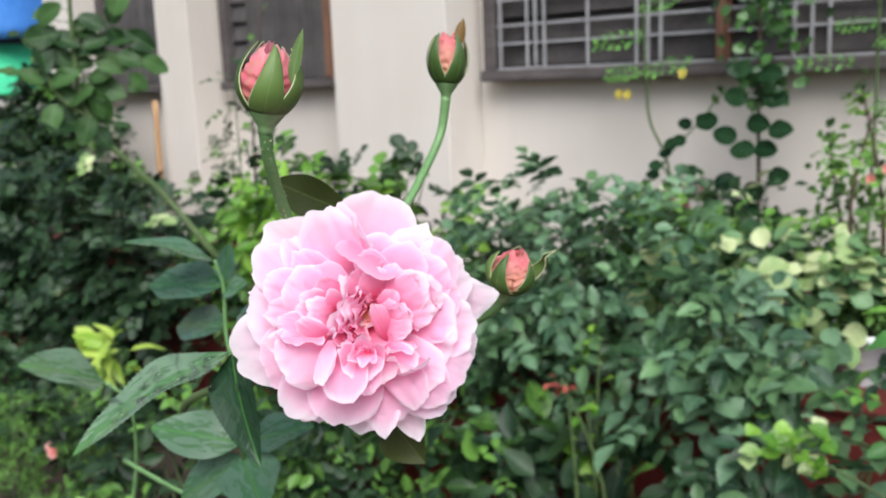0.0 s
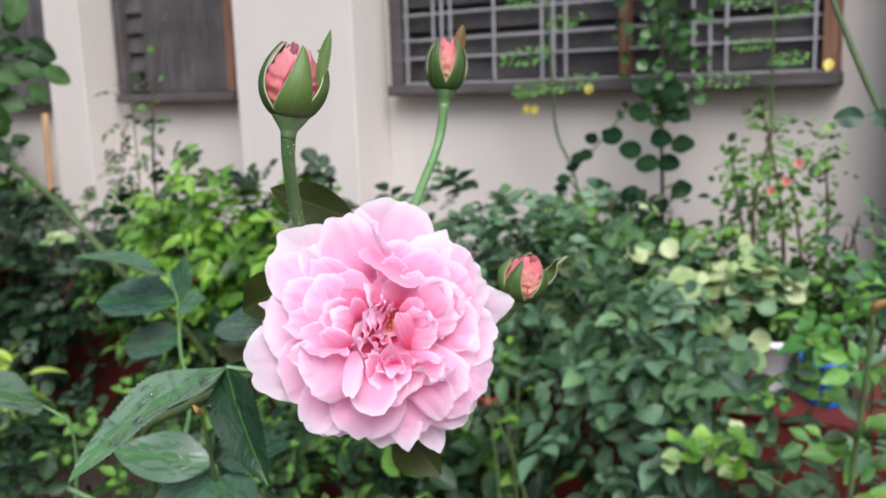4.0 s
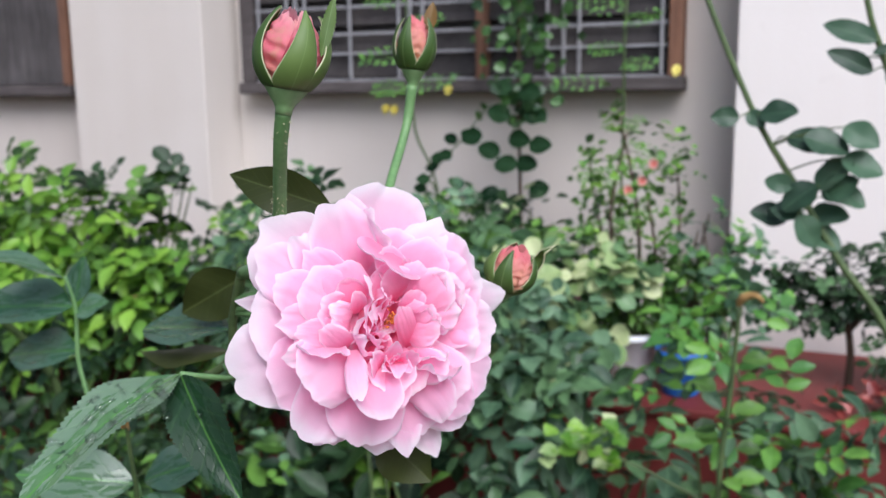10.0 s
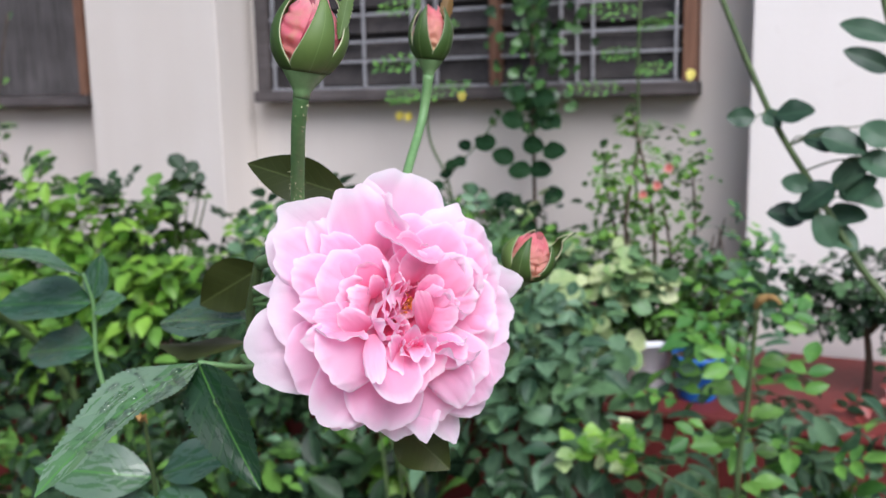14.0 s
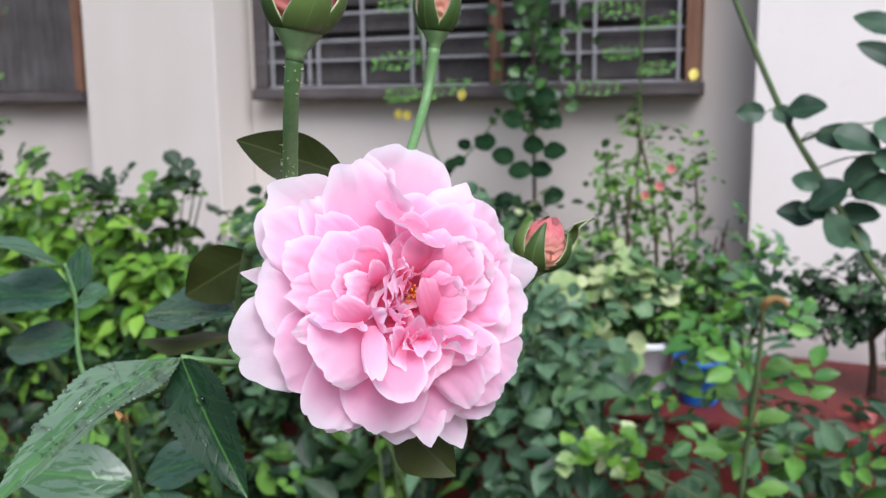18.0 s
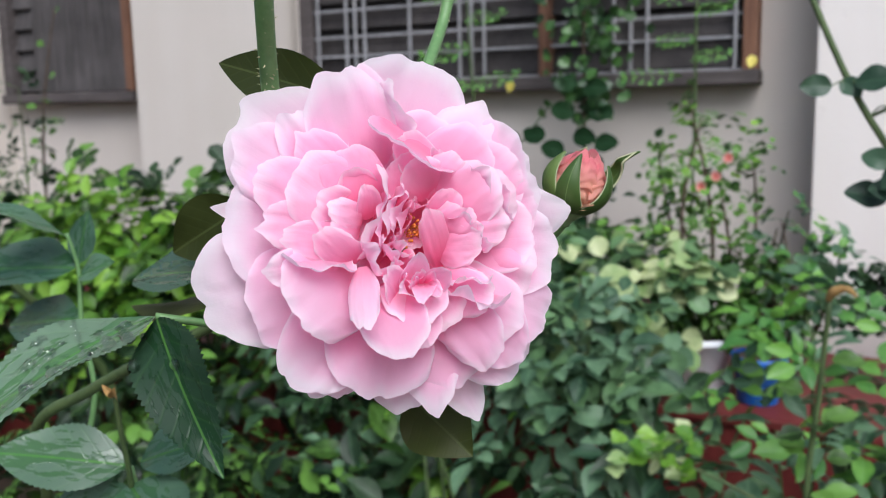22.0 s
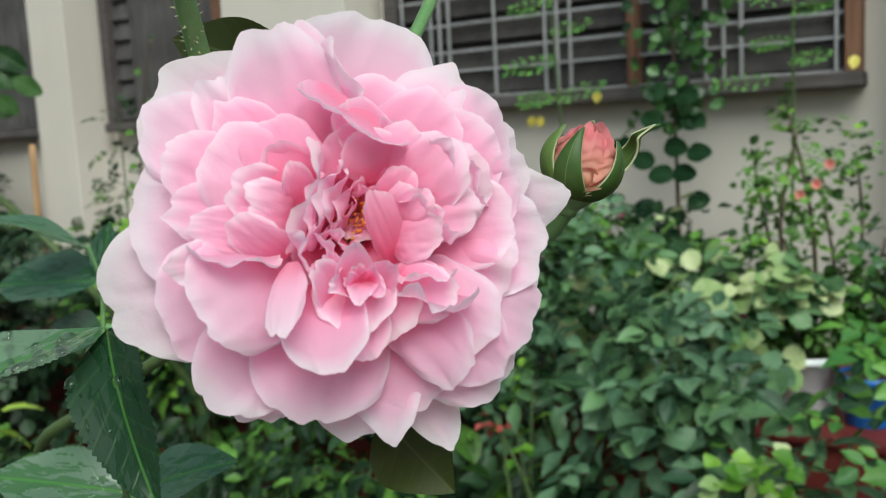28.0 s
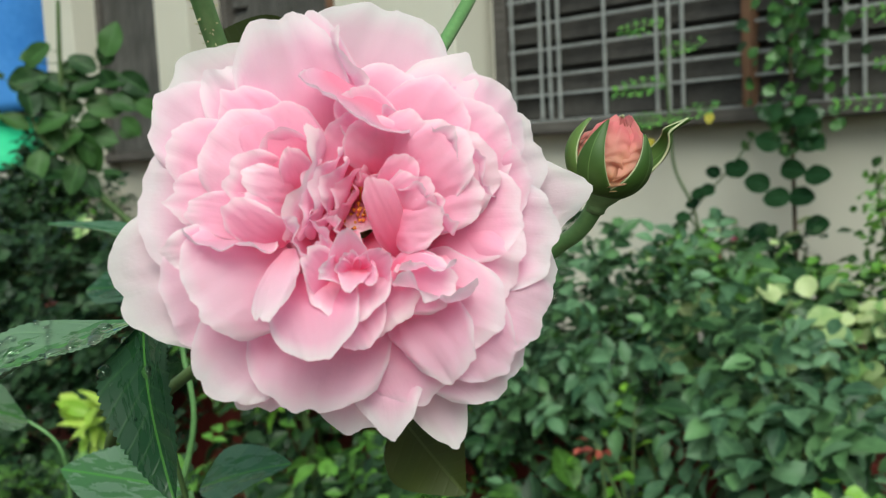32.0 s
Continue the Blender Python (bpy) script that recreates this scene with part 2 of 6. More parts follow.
G_FERN = leaf_material("frond_green", (0.05, 0.17, 0.03), (0.16, 0.36, 0.05), (0.18, 0.36, 0.12), 0.45, 0.25)
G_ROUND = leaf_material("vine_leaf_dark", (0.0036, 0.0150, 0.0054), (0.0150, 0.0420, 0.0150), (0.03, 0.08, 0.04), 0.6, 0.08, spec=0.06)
G_CANE = leaf_material("rose_cane_leaf", (0.016, 0.042, 0.022), (0.055, 0.115, 0.062), (0.07, 0.14, 0.07), 0.45, 0.10, spec=0.35)
G_BRANCH = leaf_material("branch_leaf_green", (0.011, 0.036, 0.009), (0.050, 0.112, 0.028), (0.09, 0.20, 0.06), 0.48, 0.14, spec=0.25)
G_VINE = leaf_material("vine_leaf_small", (0.010, 0.036, 0.009), (0.060, 0.15, 0.030), (0.08, 0.18, 0.05), 0.42, 0.12)
G_SHEEN = leaf_material("rose_leaf_greygreen", (0.026, 0.066, 0.034), (0.135, 0.240, 0.130), (0.16, 0.28, 0.14), 0.42, 0.12, spec=0.28)
G_YELLOWING = leaf_material("leaf_turned_yellow", (0.55, 0.45, 0.04), (0.80, 0.70, 0.15), (0.7, 0.65, 0.25), 0.5, 0.25)
WITHERING = leaf_material("sepal_withering", (0.14, 0.07, 0.015), (0.20, 0.14, 0.03), (0.2, 0.14, 0.05), 0.6, 0.2)
RED_LEAF = leaf_material("young_leaf_red", (0.16, 0.02, 0.02), (0.34, 0.07, 0.05), (0.4, 0.15, 0.1), 0.45, 0.2)
BLOSSOM = petal_material("small_blossom_pink", (0.80, 0.26, 0.22), (0.86, 0.40, 0.36), (0.88, 0.52, 0.46), (0.88, 0.60, 0.54))
MAGENTA = petal_material("small_blossom_magenta", (0.55, 0.03, 0.22), (0.65, 0.05, 0.28), (0.72, 0.10, 0.35), (0.72, 0.18, 0.4))
SOIL = plain("garden_soil", (0.025, 0.018, 0.012), (0.075, 0.055, 0.038), 6.0, 0.95, 1.0, 40.0, distance=0.01)
RED_PAINT = plain("red_oxide_paint", (0.095, 0.014, 0.012), (0.19, 0.030, 0.025), 5.0, 0.6, 0.3, 60.0)
WHITE_POT = plain("white_plastic", (0.66, 0.70, 0.74), (0.84, 0.86, 0.88), 20.0, 0.4, 0.1)
GREY_POT = plain("grey_cement_pot", (0.16, 0.16, 0.17), (0.34, 0.35, 0.36), 14.0, 0.85, 0.6)
BLUE_POT = plain("blue_plastic", (0.01, 0.10, 0.42), (0.02, 0.17, 0.60), 10.0, 0.35, 0.1)
BLACK_POT = plain("black_plastic", (0.008, 0.008, 0.009), (0.03, 0.03, 0.032), 14.0, 0.5, 0.2)
BLUE_TARP = plain("blue_tarpaulin", (0.05, 0.20, 0.62), (0.11, 0.32, 0.80), 3.0, 0.45, 0.4)
GREEN_TARP = plain("green_tarpaulin", (0.04, 0.42, 0.20), (0.10, 0.62, 0.32), 3.0, 0.45, 0.4)
STEEL = plain("galvanised_bar", (0.20, 0.20, 0.205), (0.36, 0.36, 0.37), 30.0, 0.5, 0.2, metal=0.2)
GLASS_DARK = plain("louvre_glass_dark", (0.015, 0.013, 0.012), (0.060, 0.053, 0.050), 9.0, 0.5, 0.1, spec=0.3)


def wall_material(name="cream_render_paint", dark=(0.545, 0.505, 0.455), light=(0.615, 0.58, 0.535)):
    m, t, b, _ = nodes_of(name)
    co = add(t, "ShaderNodeTexCoord").outputs["Object"]
    big = add(t, "ShaderNodeTexNoise", {"Vector": co, "Scale": 1.3, "Detail": 4.0}).outputs["Fac"]
    run = add(t, "ShaderNodeTexNoise", {"Vector": add(t, "ShaderNodeMapping", {"Vector": co, "Scale": (9.0, 9.0, 0.7)}).outputs[0], "Scale": 1.5, "Detail": 4.0}).outputs["Fac"]
    fine = add(t, "ShaderNodeTexNoise", {"Vector": co, "Scale": 90.0, "Detail": 4.0}).outputs["Fac"]
    spot = add(t, "ShaderNodeTexNoise", {"Vector": co, "Scale": 14.0, "Detail": 5.0, "Roughness": 0.7}).outputs["Fac"]
    col = ramp(t, big, [(0.3, dark), (0.7, light)])
    col = mix(t, math_node(t, "MULTIPLY", run, 0.28), col, (0.78, 0.72, 0.64), "MULTIPLY")
    dirt = ramp(t, spot, [(0.63, (0, 0, 0)), (0.78, (1, 1, 1))])
    col = mix(t, math_node(t, "MULTIPLY", dirt, 0.18), col, (0.38, 0.34, 0.29))
    t.links.new(col, b.inputs["Base Color"])
    b.inputs["Roughness"].default_value = 0.85
    bump(t, b, math_node(t, "ADD", fine, spot), 0.25, 0.002)
    return m


def wood_material(name, dark, light, along):
    """Weathered boards: streaks run along one axis."""
    m, t, b, _ = nodes_of(name)
    co = add(t, "ShaderNodeTexCoord").outputs["Object"]
    s = {"x": (2.0, 40.0, 40.0), "z": (40.0, 40.0, 2.0)}[along]
    grain = add(t, "ShaderNodeTexNoise", {"Vector": add(t, "ShaderNodeMapping", {"Vector": co, "Scale": s}).outputs[0], "Scale": 2.2, "Detail": 6.0, "Roughness": 0.65}).outputs["Fac"]
    stain = add(t, "ShaderNodeTexNoise", {"Vector": co, "Scale": 7.0, "Detail": 4.0}).outputs["Fac"]
    f = math_node(t, "ADD", math_node(t, "MULTIPLY", grain, 0.6), math_node(t, "MULTIPLY", stain, 0.4))
    t.links.new(ramp(t, f, [(0.34, dark), (0.66, light)]), b.inputs["Base Color"])
    b.inputs["Roughness"].default_value = 0.8
    bump(t, b, f, 0.5, 0.003)
    return m


WALL = wall_material()
# Paler copy of the wall paint: stronger light on the right pier, put into colour.
WALL_LIT = wall_material("cream_render_paint_lit", (0.71, 0.675, 0.635), (0.78, 0.75, 0.715))
WOOD_GREY = wood_material("weathered_wood_grey", (0.026, 0.020, 0.018), (0.115, 0.100, 0.096), "x")
WOOD_PANEL = wood_material("weathered_panel_dark", (0.016, 0.014, 0.013), (0.105, 0.096, 0.094), "z")
WOOD_BROWN = wood_material("brown_timber", (0.10, 0.046, 0.026), (0.24, 0.12, 0.07), "z")
BAMBOO = wood_material("pale_cane_stick", (0.30, 0.17, 0.08), (0.48, 0.30, 0.15), "z")


def glass_drop():
    m, t, b, _ = nodes_of("water")
    b.inputs["Base Color"].default_value = (1, 1, 1, 1)
    b.inputs["Roughness"].default_value = 0.02
    b.inputs["IOR"].default_value = 1.33
    b.inputs["Transmission Weight"].default_value = 1.0
    return m


WATER = glass_drop()


# ---- building blocks ----
def mesh_of(name, verts, faces, mat, uvs=None, smooth=True):
    me = bpy.data.meshes.new(name)
    me.from_pydata([tuple(v) for v in verts], [], [tuple(f) for f in faces])
    me.materials.append(mat)
    if smooth:
        me.polygons.foreach_set("use_smooth", [True] * len(me.polygons))
    if uvs is not None:
        layer = me.uv_layers.new(name="UVMap")
        idx = np.empty(len(me.loops), dtype=np.int32)
        me.loops.foreach_get("vertex_index", idx)
        layer.data.foreach_set("uv", np.asarray(uvs, dtype=np.float32)[idx].ravel())
    me.update()
    return me


def part_mesh(name, me, parent, label="", kind=""):
    ob = new(name, me)
    ob.parent = parent
    return tagged(ob, label=label, kind=kind)


def part(name, bm, mat, parent, label="", smooth=False):
    me = bpy.data.meshes.new(name)
    bm.to_mesh(me)
    bm.free()
    me.materials.append(mat)
    if smooth:
        me.polygons.foreach_set("use_smooth", [True] * len(me.polygons))
    ob = new(name, me)
    ob.parent = parent
    return tagged(ob, label=label)


def thing(name, at, label, category, group="", kind=""):
    ob = new(name)
    ob.location = at
    ob.empty_display_size = 0.05
    bpy.context.view_layer.update()
    return tagged(ob, label, category, group, kind)


def box(lo, hi, bevel=0.0, seg=2):
    bm = bmesh.new()
    bmesh.ops.create_cube(bm, size=1.0)
    s = [h - l for l, h in zip(lo, hi)]
    for v in bm.verts:
        v.co = Vector([l + (c + 0.5) * d for l, c, d in zip(lo, v.co, s)])
    if bevel:
        bmesh.ops.bevel(bm, geom=bm.edges[:], offset=bevel, segments=seg, affect="EDGES", profile=0.5)
    return bm


def tube_data(points, radii, sides=8):
    """A smooth round stem through the points, with a radius at each."""
    pts = [Vector(p) for p in points]
    fine, rad = [], []
    n = len(pts)
    for i in range(n - 1):
        p0, p1, p2, p3 = pts[max(i - 1, 0)], pts[i], pts[i + 1], pts[min(i + 2, n - 1)]
        for k in range(6):
            s = k / 6
            fine.append(0.5 * (2 * p1 + (p2 - p0) * s + (2 * p0 - 5 * p1 + 4 * p2 - p3) * s * s + (3 * p1 - p0 - 3 * p2 + p3) * s**3))
            rad.append(radii[i] * (1 - s) + radii[i + 1] * s)
    fine.append(pts[-1])
    rad.append(radii[-1])
    verts, faces = [], []
    side = Vector((1, 0, 0))
    for i, (p, r) in enumerate(zip(fine, rad)):
        d = (fine[min(i + 1, len(fine) - 1)] - fine[max(i - 1, 0)]).normalized()
        a = d.cross(side)
        if a.length < 0.1:
            a = d.cross(Vector((0, 1, 0)))
        a.normalize()
        b = d.cross(a)
        for k in range(sides):
            ang = 2 * math.pi * k / sides
            verts.append(p + (a * math.cos(ang) + b * math.sin(ang)) * r)
    for i in range(len(fine) - 1):
        for k in range(sides):
            a, b = i * sides + k, i * sides + (k + 1) % sides
            faces.append((a, b, b + sides, a + sides))
    faces.append(tuple(range(sides - 1, -1, -1)))
    faces.append(tuple(len(verts) - sides + k for k in range(sides)))
    return verts, faces, fine


def stem_part(name, points, radii, mat, parent, sides=8, label=""):
    """A stem in world coordinates, hung under its plant."""
    verts, faces, _ = tube_data(points, radii, sides)
    o = parent_origin(parent)
    me = mesh_of(name, [v - o for v in verts], faces, mat)
    return part_mesh(name, me, parent, label)


def parent_origin(parent):
    o = Vector((0, 0, 0))
    while parent is not None:
        o = o + parent.location
        parent = parent.parent
    return o


def blade(length, width, nu=4, nv=6, fold=0.25, bend=0.25, tip=1.0, serrate=0.0, belly=0.45, wave=0.0, seed=0, full=0.0):
    """A leaf blade along +y with its face to +z: verts, faces, uvs."""
    rng = random.Random(seed)
    ph = rng.random() * 6
    verts, faces, uvs = [], [], []
    for j in range(nv + 1):
        v = j / nv
        prof = (math.sin(math.pi * v ** (math.log(0.5) / math.log(belly)))) ** (full or (0.8 if tip < 1 else 0.9))
        prof = max(prof, 0.0) if 0 < j < nv else 0.0
        hw = width / 2 * prof
        for i in range(-nu, nu + 1):
            u = i / nu
            edge = hw * (1 + (serrate * (1 if j % 2 else -1) if abs(i) == nu else 0))
            x = u * edge
            y = v * length + (serrate * 0.05 * length if abs(i) == nu and j % 2 else 0)
            z = abs(u) * hw * fold - bend * length * v * v
            z += wave * hw * abs(u) * math.sin(v * 9 + ph + (2 if u > 0 else 0)) 
            z += -0.10 * hw * math.sin(min(1, abs(u)) * math.pi) * fold
            verts.append((x, y - 0.35 * bend * bend * length * v * v, z))
            uvs.append((0.5 + 0.5 * u * max(prof, 0.05), v))
    w = 2 * nu + 1
    for j in range(nv):
        for i in range(2 * nu):
            a = j * w + i
            faces.append((a, a + 1, a + w + 1, a + w))
    return np.array(verts), faces, np.array(uvs)


def frame_from(y_axis, z_hint):
    y = Vector(y_axis).normalized()
    x = y.cross(Vector(z_hint))
    if x.length < 1e-4:
        x = y.cross(Vector((0.3, 0.2, 0.9)))
    x.normalize()
    return Matrix((x, y, x.cross(y))).transposed()


def leaflet(name, parent, base, tip, face, width, mat, bend=0.2, fold=0.3, label="", seed=1, serrate=0.024, wave=0.1, nv=44, full=0.0):
    """A rose leaflet between two points of the garden, as a part."""
    b, t = Vector(base), Vector(tip)
    L = (t - b).length * (1 + 0.25 * bend * bend)
    v, f, uv = blade(L, width, 6, nv, fold, bend, 1.0, serrate, 0.45, wave, seed, full)
    end = Vector(v[len(v) - 7])
    me = mesh_of(name, v, f, mat, uv)
    ob = new(name, me)
    ob.parent = parent
    rot = frame_from(t - b, face)
    lean = math.atan2(end.z, end.y)
    rot = rot @ Matrix.Rotation(-lean, 3, "X")
    ob.matrix_basis = Matrix.Translation(b - parent_origin(parent)) @ rot.to_4x4()
    return tagged(ob, label=label)


def gather(template, origins, ys, zs, sizes):
    """Many blades as one: template placed at each origin."""
    tv, tf, tuv = template
    m = len(origins)
    y = ys / np.linalg.norm(ys, axis=1, keepdims=True)
    x = np.cross(y, zs)
    x /= np.linalg.norm(x, axis=1, keepdims=True) + 1e-9
    z = np.cross(x, y)
    p = tv[None] * sizes[:, None, None]
    verts = origins[:, None] + p[..., :1] * x[:, None] + p[..., 1:2] * y[:, None] + p[..., 2:] * z[:, None]
    n = len(tv)
    faces = (np.array(tf)[None] + (np.arange(m) * n)[:, None, None]).reshape(-1, len(tf[0]))
    return verts.reshape(-1, 3), faces, np.tile(tuv, (m, 1))


def compound(origins, dirs, ups, lengths, pairs=2, size=0.5, rng=None):
    """Leaflet places for compound leaves: origin, way, face and size of each leaflet."""
    d = dirs / np.linalg.norm(dirs, axis=1, keepdims=True)
    s = np.cross(d, ups)
    s /= np.linalg.norm(s, axis=1, keepdims=True) + 1e-9
    n = np.cross(s, d)
    O, Y, Z, S = [], [], [], []
    for k in range(pairs):
        at = origins + d * (lengths * (0.30 + 0.62 * k / pairs))[:, None]
        for sg in (-1, 1):
            O.append(at)
            Y.append(d * 0.45 + s * sg + n * 0.1)
            Z.append(n + 0.15 * rng.standard_normal(n.shape))
            S.append(lengths * size * (0.82 + 0.1 * k) * rng.uniform(0.85, 1.1, len(lengths)))
    O.append(origins + d * (lengths * 0.80)[:, None])
    Y.append(d - 0.15 * n)
    Z.append(n + 0.1 * rng.standard_normal(n.shape))
    S.append(lengths * size * 1.12)
    return np.concatenate(O), np.concatenate(Y), np.concatenate(Z), np.concatenate(S)


LEAF_UNIT = blade(1.0, 0.55, 2, 6, 0.3, 0.22, 1.0, 0.0, 0.46, 0.1, 3)
LEAF_ROUND = blade(1.0, 0.86, 2, 6, 0.22, 0.15, 0.8, 0.0, 0.5, 0.08, 5, 0.6)
LEAF_LONG = blade(1.0, 0.36, 2, 5, 0.3, 0.35, 1.0, 0.0, 0.42, 0.08, 7)


def in_blobs(rng, blobs, n):
    """Places in the outer parts of some round masses, and the way out of them."""
    vol = np.array([b[3] * b[4] * b[5] for b in blobs]) ** 0.75
    pick = rng.choice(len(blobs), n, p=vol / vol.sum())
    c = np.array([b[:3] for b in blobs])[pick]
    r = np.array([b[3:6] for b in blobs])[pick]
    d = rng.standard_normal((n, 3))
    d /= np.linalg.norm(d, axis=1, keepdims=True)
    d[:, 1] = np.where(rng.random(n) < 0.35, -np.abs(d[:, 1]), d[:, 1])
    return c + d * r * (rng.uniform(0.25, 1.0, n) ** 0.6)[:, None], d


def shrub(name, label, category, base, blobs, count, leaf, mat, template=LEAF_UNIT, pairs=2, canes=6, seed=1,
          single=0, cane_mat=None, cane_r=0.004, size=0.5, second=None, group="", fork=None):
    """A plant: canes from the ground into its masses, some leaves as parts, the rest as one foliage."""
    rng = np.random.default_rng(seed)
    top = thing(name, base, label, category, group)
    o = np.array(base)
    cm = cane_mat or CANE
    if fork:
        stem_part("trunk", [base, [(a + b) / 2 + 0.004 for a, b in zip(base, fork)], fork], [cane_r * 1.7, cane_r * 1.4, cane_r * 1.2], cm, top, 8)
    for k in range(canes):
        b = blobs[k % len(blobs)]
        e = np.array(b[:3]) + rng.uniform(-0.5, 0.5, 3) * np.array(b[3:6]) + np.array((0, 0, 0.35 * b[5]))
        s = np.array(fork) - np.r_[0, 0, 0.01] if fork else o + np.r_[rng.uniform(-0.03, 0.03, 2), 0]
        m = s + (e - s) * 0.5 + np.r_[rng.uniform(-0.05, 0.05, 2), 0.04] * (0.3 if fork else 1.0)
        stem_part("cane", [s, m, e], [cane_r * 1.4, cane_r, cane_r * 0.4], cm, top, 6)
    mats = [(mat, count)] + ([second] if second else [])
    for which, (mt, n) in enumerate(mats):
        at, out = in_blobs(rng, blobs, n)
        ups = out * 0.5 + np.array((0, -0.25, 0.9)) + 0.35 * rng.standard_normal((n, 3))
        side = np.cross(ups, rng.standard_normal((n, 3)))
        dirs = side / np.linalg.norm(side, axis=1, keepdims=True) + out * 0.7 + np.array((0, -0.1, -0.05))
        ln = leaf * rng.uniform(0.65, 1.2, n)
        if pairs:
            O, Y, Z, S = compound(at, dirs, ups, ln, pairs, size, rng)
            per = 2 * pairs + 1
        else:
            O, Y, Z, S = at, dirs, ups, ln * size * 2
            per = 1
        # the foremost leaves are parts of their own
        few = min(single, n) if which == 0 else 0
        front = np.argsort(at[:, 1] - 0.4 * at[:, 2])[:few]
        chosen = np.zeros(n, bool)
        chosen[front] = True
        for i in front:
            rows = [i + k * n for k in range(per)]
            v, f, uv = gather(template, O[rows] - at[i], Y[rows], Z[rows], S[rows])
            ob = part_mesh("leaf", mesh_of("leaf", v, f, mt, uv), top)
            ob.location = Vector(at[i] - o)
        keep = np.tile(~chosen, per)
        v, f, uv = gather(template, O[keep] - o, Y[keep], Z[keep], S[keep])
        part_mesh("foliage", mesh_of("foliage", v, f, mt, uv), top, kind="stuff")
    return top


# ---- ground, walls, ledge ----
def structure(name, bm, mat, label, category, smooth=False):
    me = bpy.data.meshes.new(name)
    bm.to_mesh(me)
    bm.free()
    me.materials.append(mat)
    ob = new(name, me)
    return tagged(ob, label, category, kind="structure")


def ground_mesh():
    bm = bmesh.new()
    bmesh.ops.create_grid(bm, x_segments=60, y_segments=60, size=1.0)
    for v in bm.verts:
        # finer near the flower bed, out to the horizon
        v.co.x = math.copysign(abs(v.co.x) ** 3 * 200 + abs(v.co.x) * 2, v.co.x)
        v.co.y = math.copysign(abs(v.co.y) ** 3 * 200 + abs(v.co.y) * 2, v.co.y)
        v.co.z = 0.02 * noise.noise(v.co * 1.5) - 0.01
    return bm


structure("ground", ground_mesh(), SOIL, "dark damp garden soil under the flower bed", "ground")

WALL_Y, PIER_Y = 2.12, 1.95
WALL_TOP = 3.2


def wall_piece(name, lo, hi, label, mat=WALL):
    return structure(name, box(lo, hi, 0.004, 2), mat, label, "wall")


# the bays behind the windows, each with its opening cut through
SILL_Z, HEAD_Z = 1.072, 2.25


def bay(name, x0, x1, openings, label):
    top = thing(name, (x0, WALL_Y, 0), label, "wall", kind="structure")
    o = top.location
    xs = [x0]
    for a, b in openings:
        xs += [a, b]
    xs.append(x1)
    for k in range(0, len(xs), 2):
        part("wall_panel", box((xs[k] - o.x, 0, 0), (xs[k + 1] - o.x, 0.2, WALL_TOP)), WALL, top)
    for a, b in openings:
        part("wall_panel", box((a - o.x, 0.001, 0), (b - o.x, 0.2, SILL_Z + 0.02)), WALL, top)
        part("wall_panel", box((a - o.x, 0.001, HEAD_Z - 0.02), (b - o.x, 0.2, WALL_TOP)), WALL, top)
    return top


bay("wall_north", -4.2, 1.6, [(-3.72, -3.20), (-2.805, -2.255), (-1.495, -0.295)], "cream-painted rendered house wall with three window openings")
wall_piece("wall_pier_left", (-2.09, PIER_Y, 0), (-1.592, WALL_Y, WALL_TOP), "cream-painted pier standing proud of the house wall")
# The right pier takes the wall paint lightened for the brighter light there.
wall_piece("wall_pier_right", (-0.115, PIER_Y, 0), (0.62, WALL_Y, WALL_TOP), "painted pier standing proud of the house wall, colour raised for the light on it", WALL_LIT)
wall_piece("wall_pier_far", (-3.12, PIER_Y, 0), (-2.90, WALL_Y, WALL_TOP), "narrow cream-painted pier between two windows")
wall_piece("wall_pier_end", (-4.02, PIER_Y, 0), (-3.76, WALL_Y, WALL_TOP), "cream-painted pier at the end of the house wall")
# the room behind the openings is closed off
structure("wall_inside", box((-4.2, 2.55, 0), (1.6, 2.6, WALL_TOP)), WALL, "plain inner wall behind the dark windows", "wall")
# Added wall, out of view: blocks some of the sky to darken the left.
structure("unseen_wall_west", box((-8.0, -7.0, 0), (-7.8, 5.0, 6.5)), WALL, "added unseen wall that holds back skylight from the left", "wall")
structure("ceiling", box((-4.2, 2.12, WALL_TOP), (1.6, 2.6, WALL_TOP + 0.1)), WALL, "plain slab over the house wall", "ceiling")

ledge = thing("planter_ledge", (0.0, 1.46, 0.0), "raised planter ledge painted dark red, with pots on it", "ledge", kind="structure")
part("wall_panel", box((-4.0, 0, 0), (1.6, 0.12, 0.45), 0.006), RED_PAINT, ledge, "dark red painted front")
part("coping", box((-4.0, -0.012, 0.45), (1.6, 0.485, 0.472), 0.006), RED_PAINT, ledge, "red painted top slab")


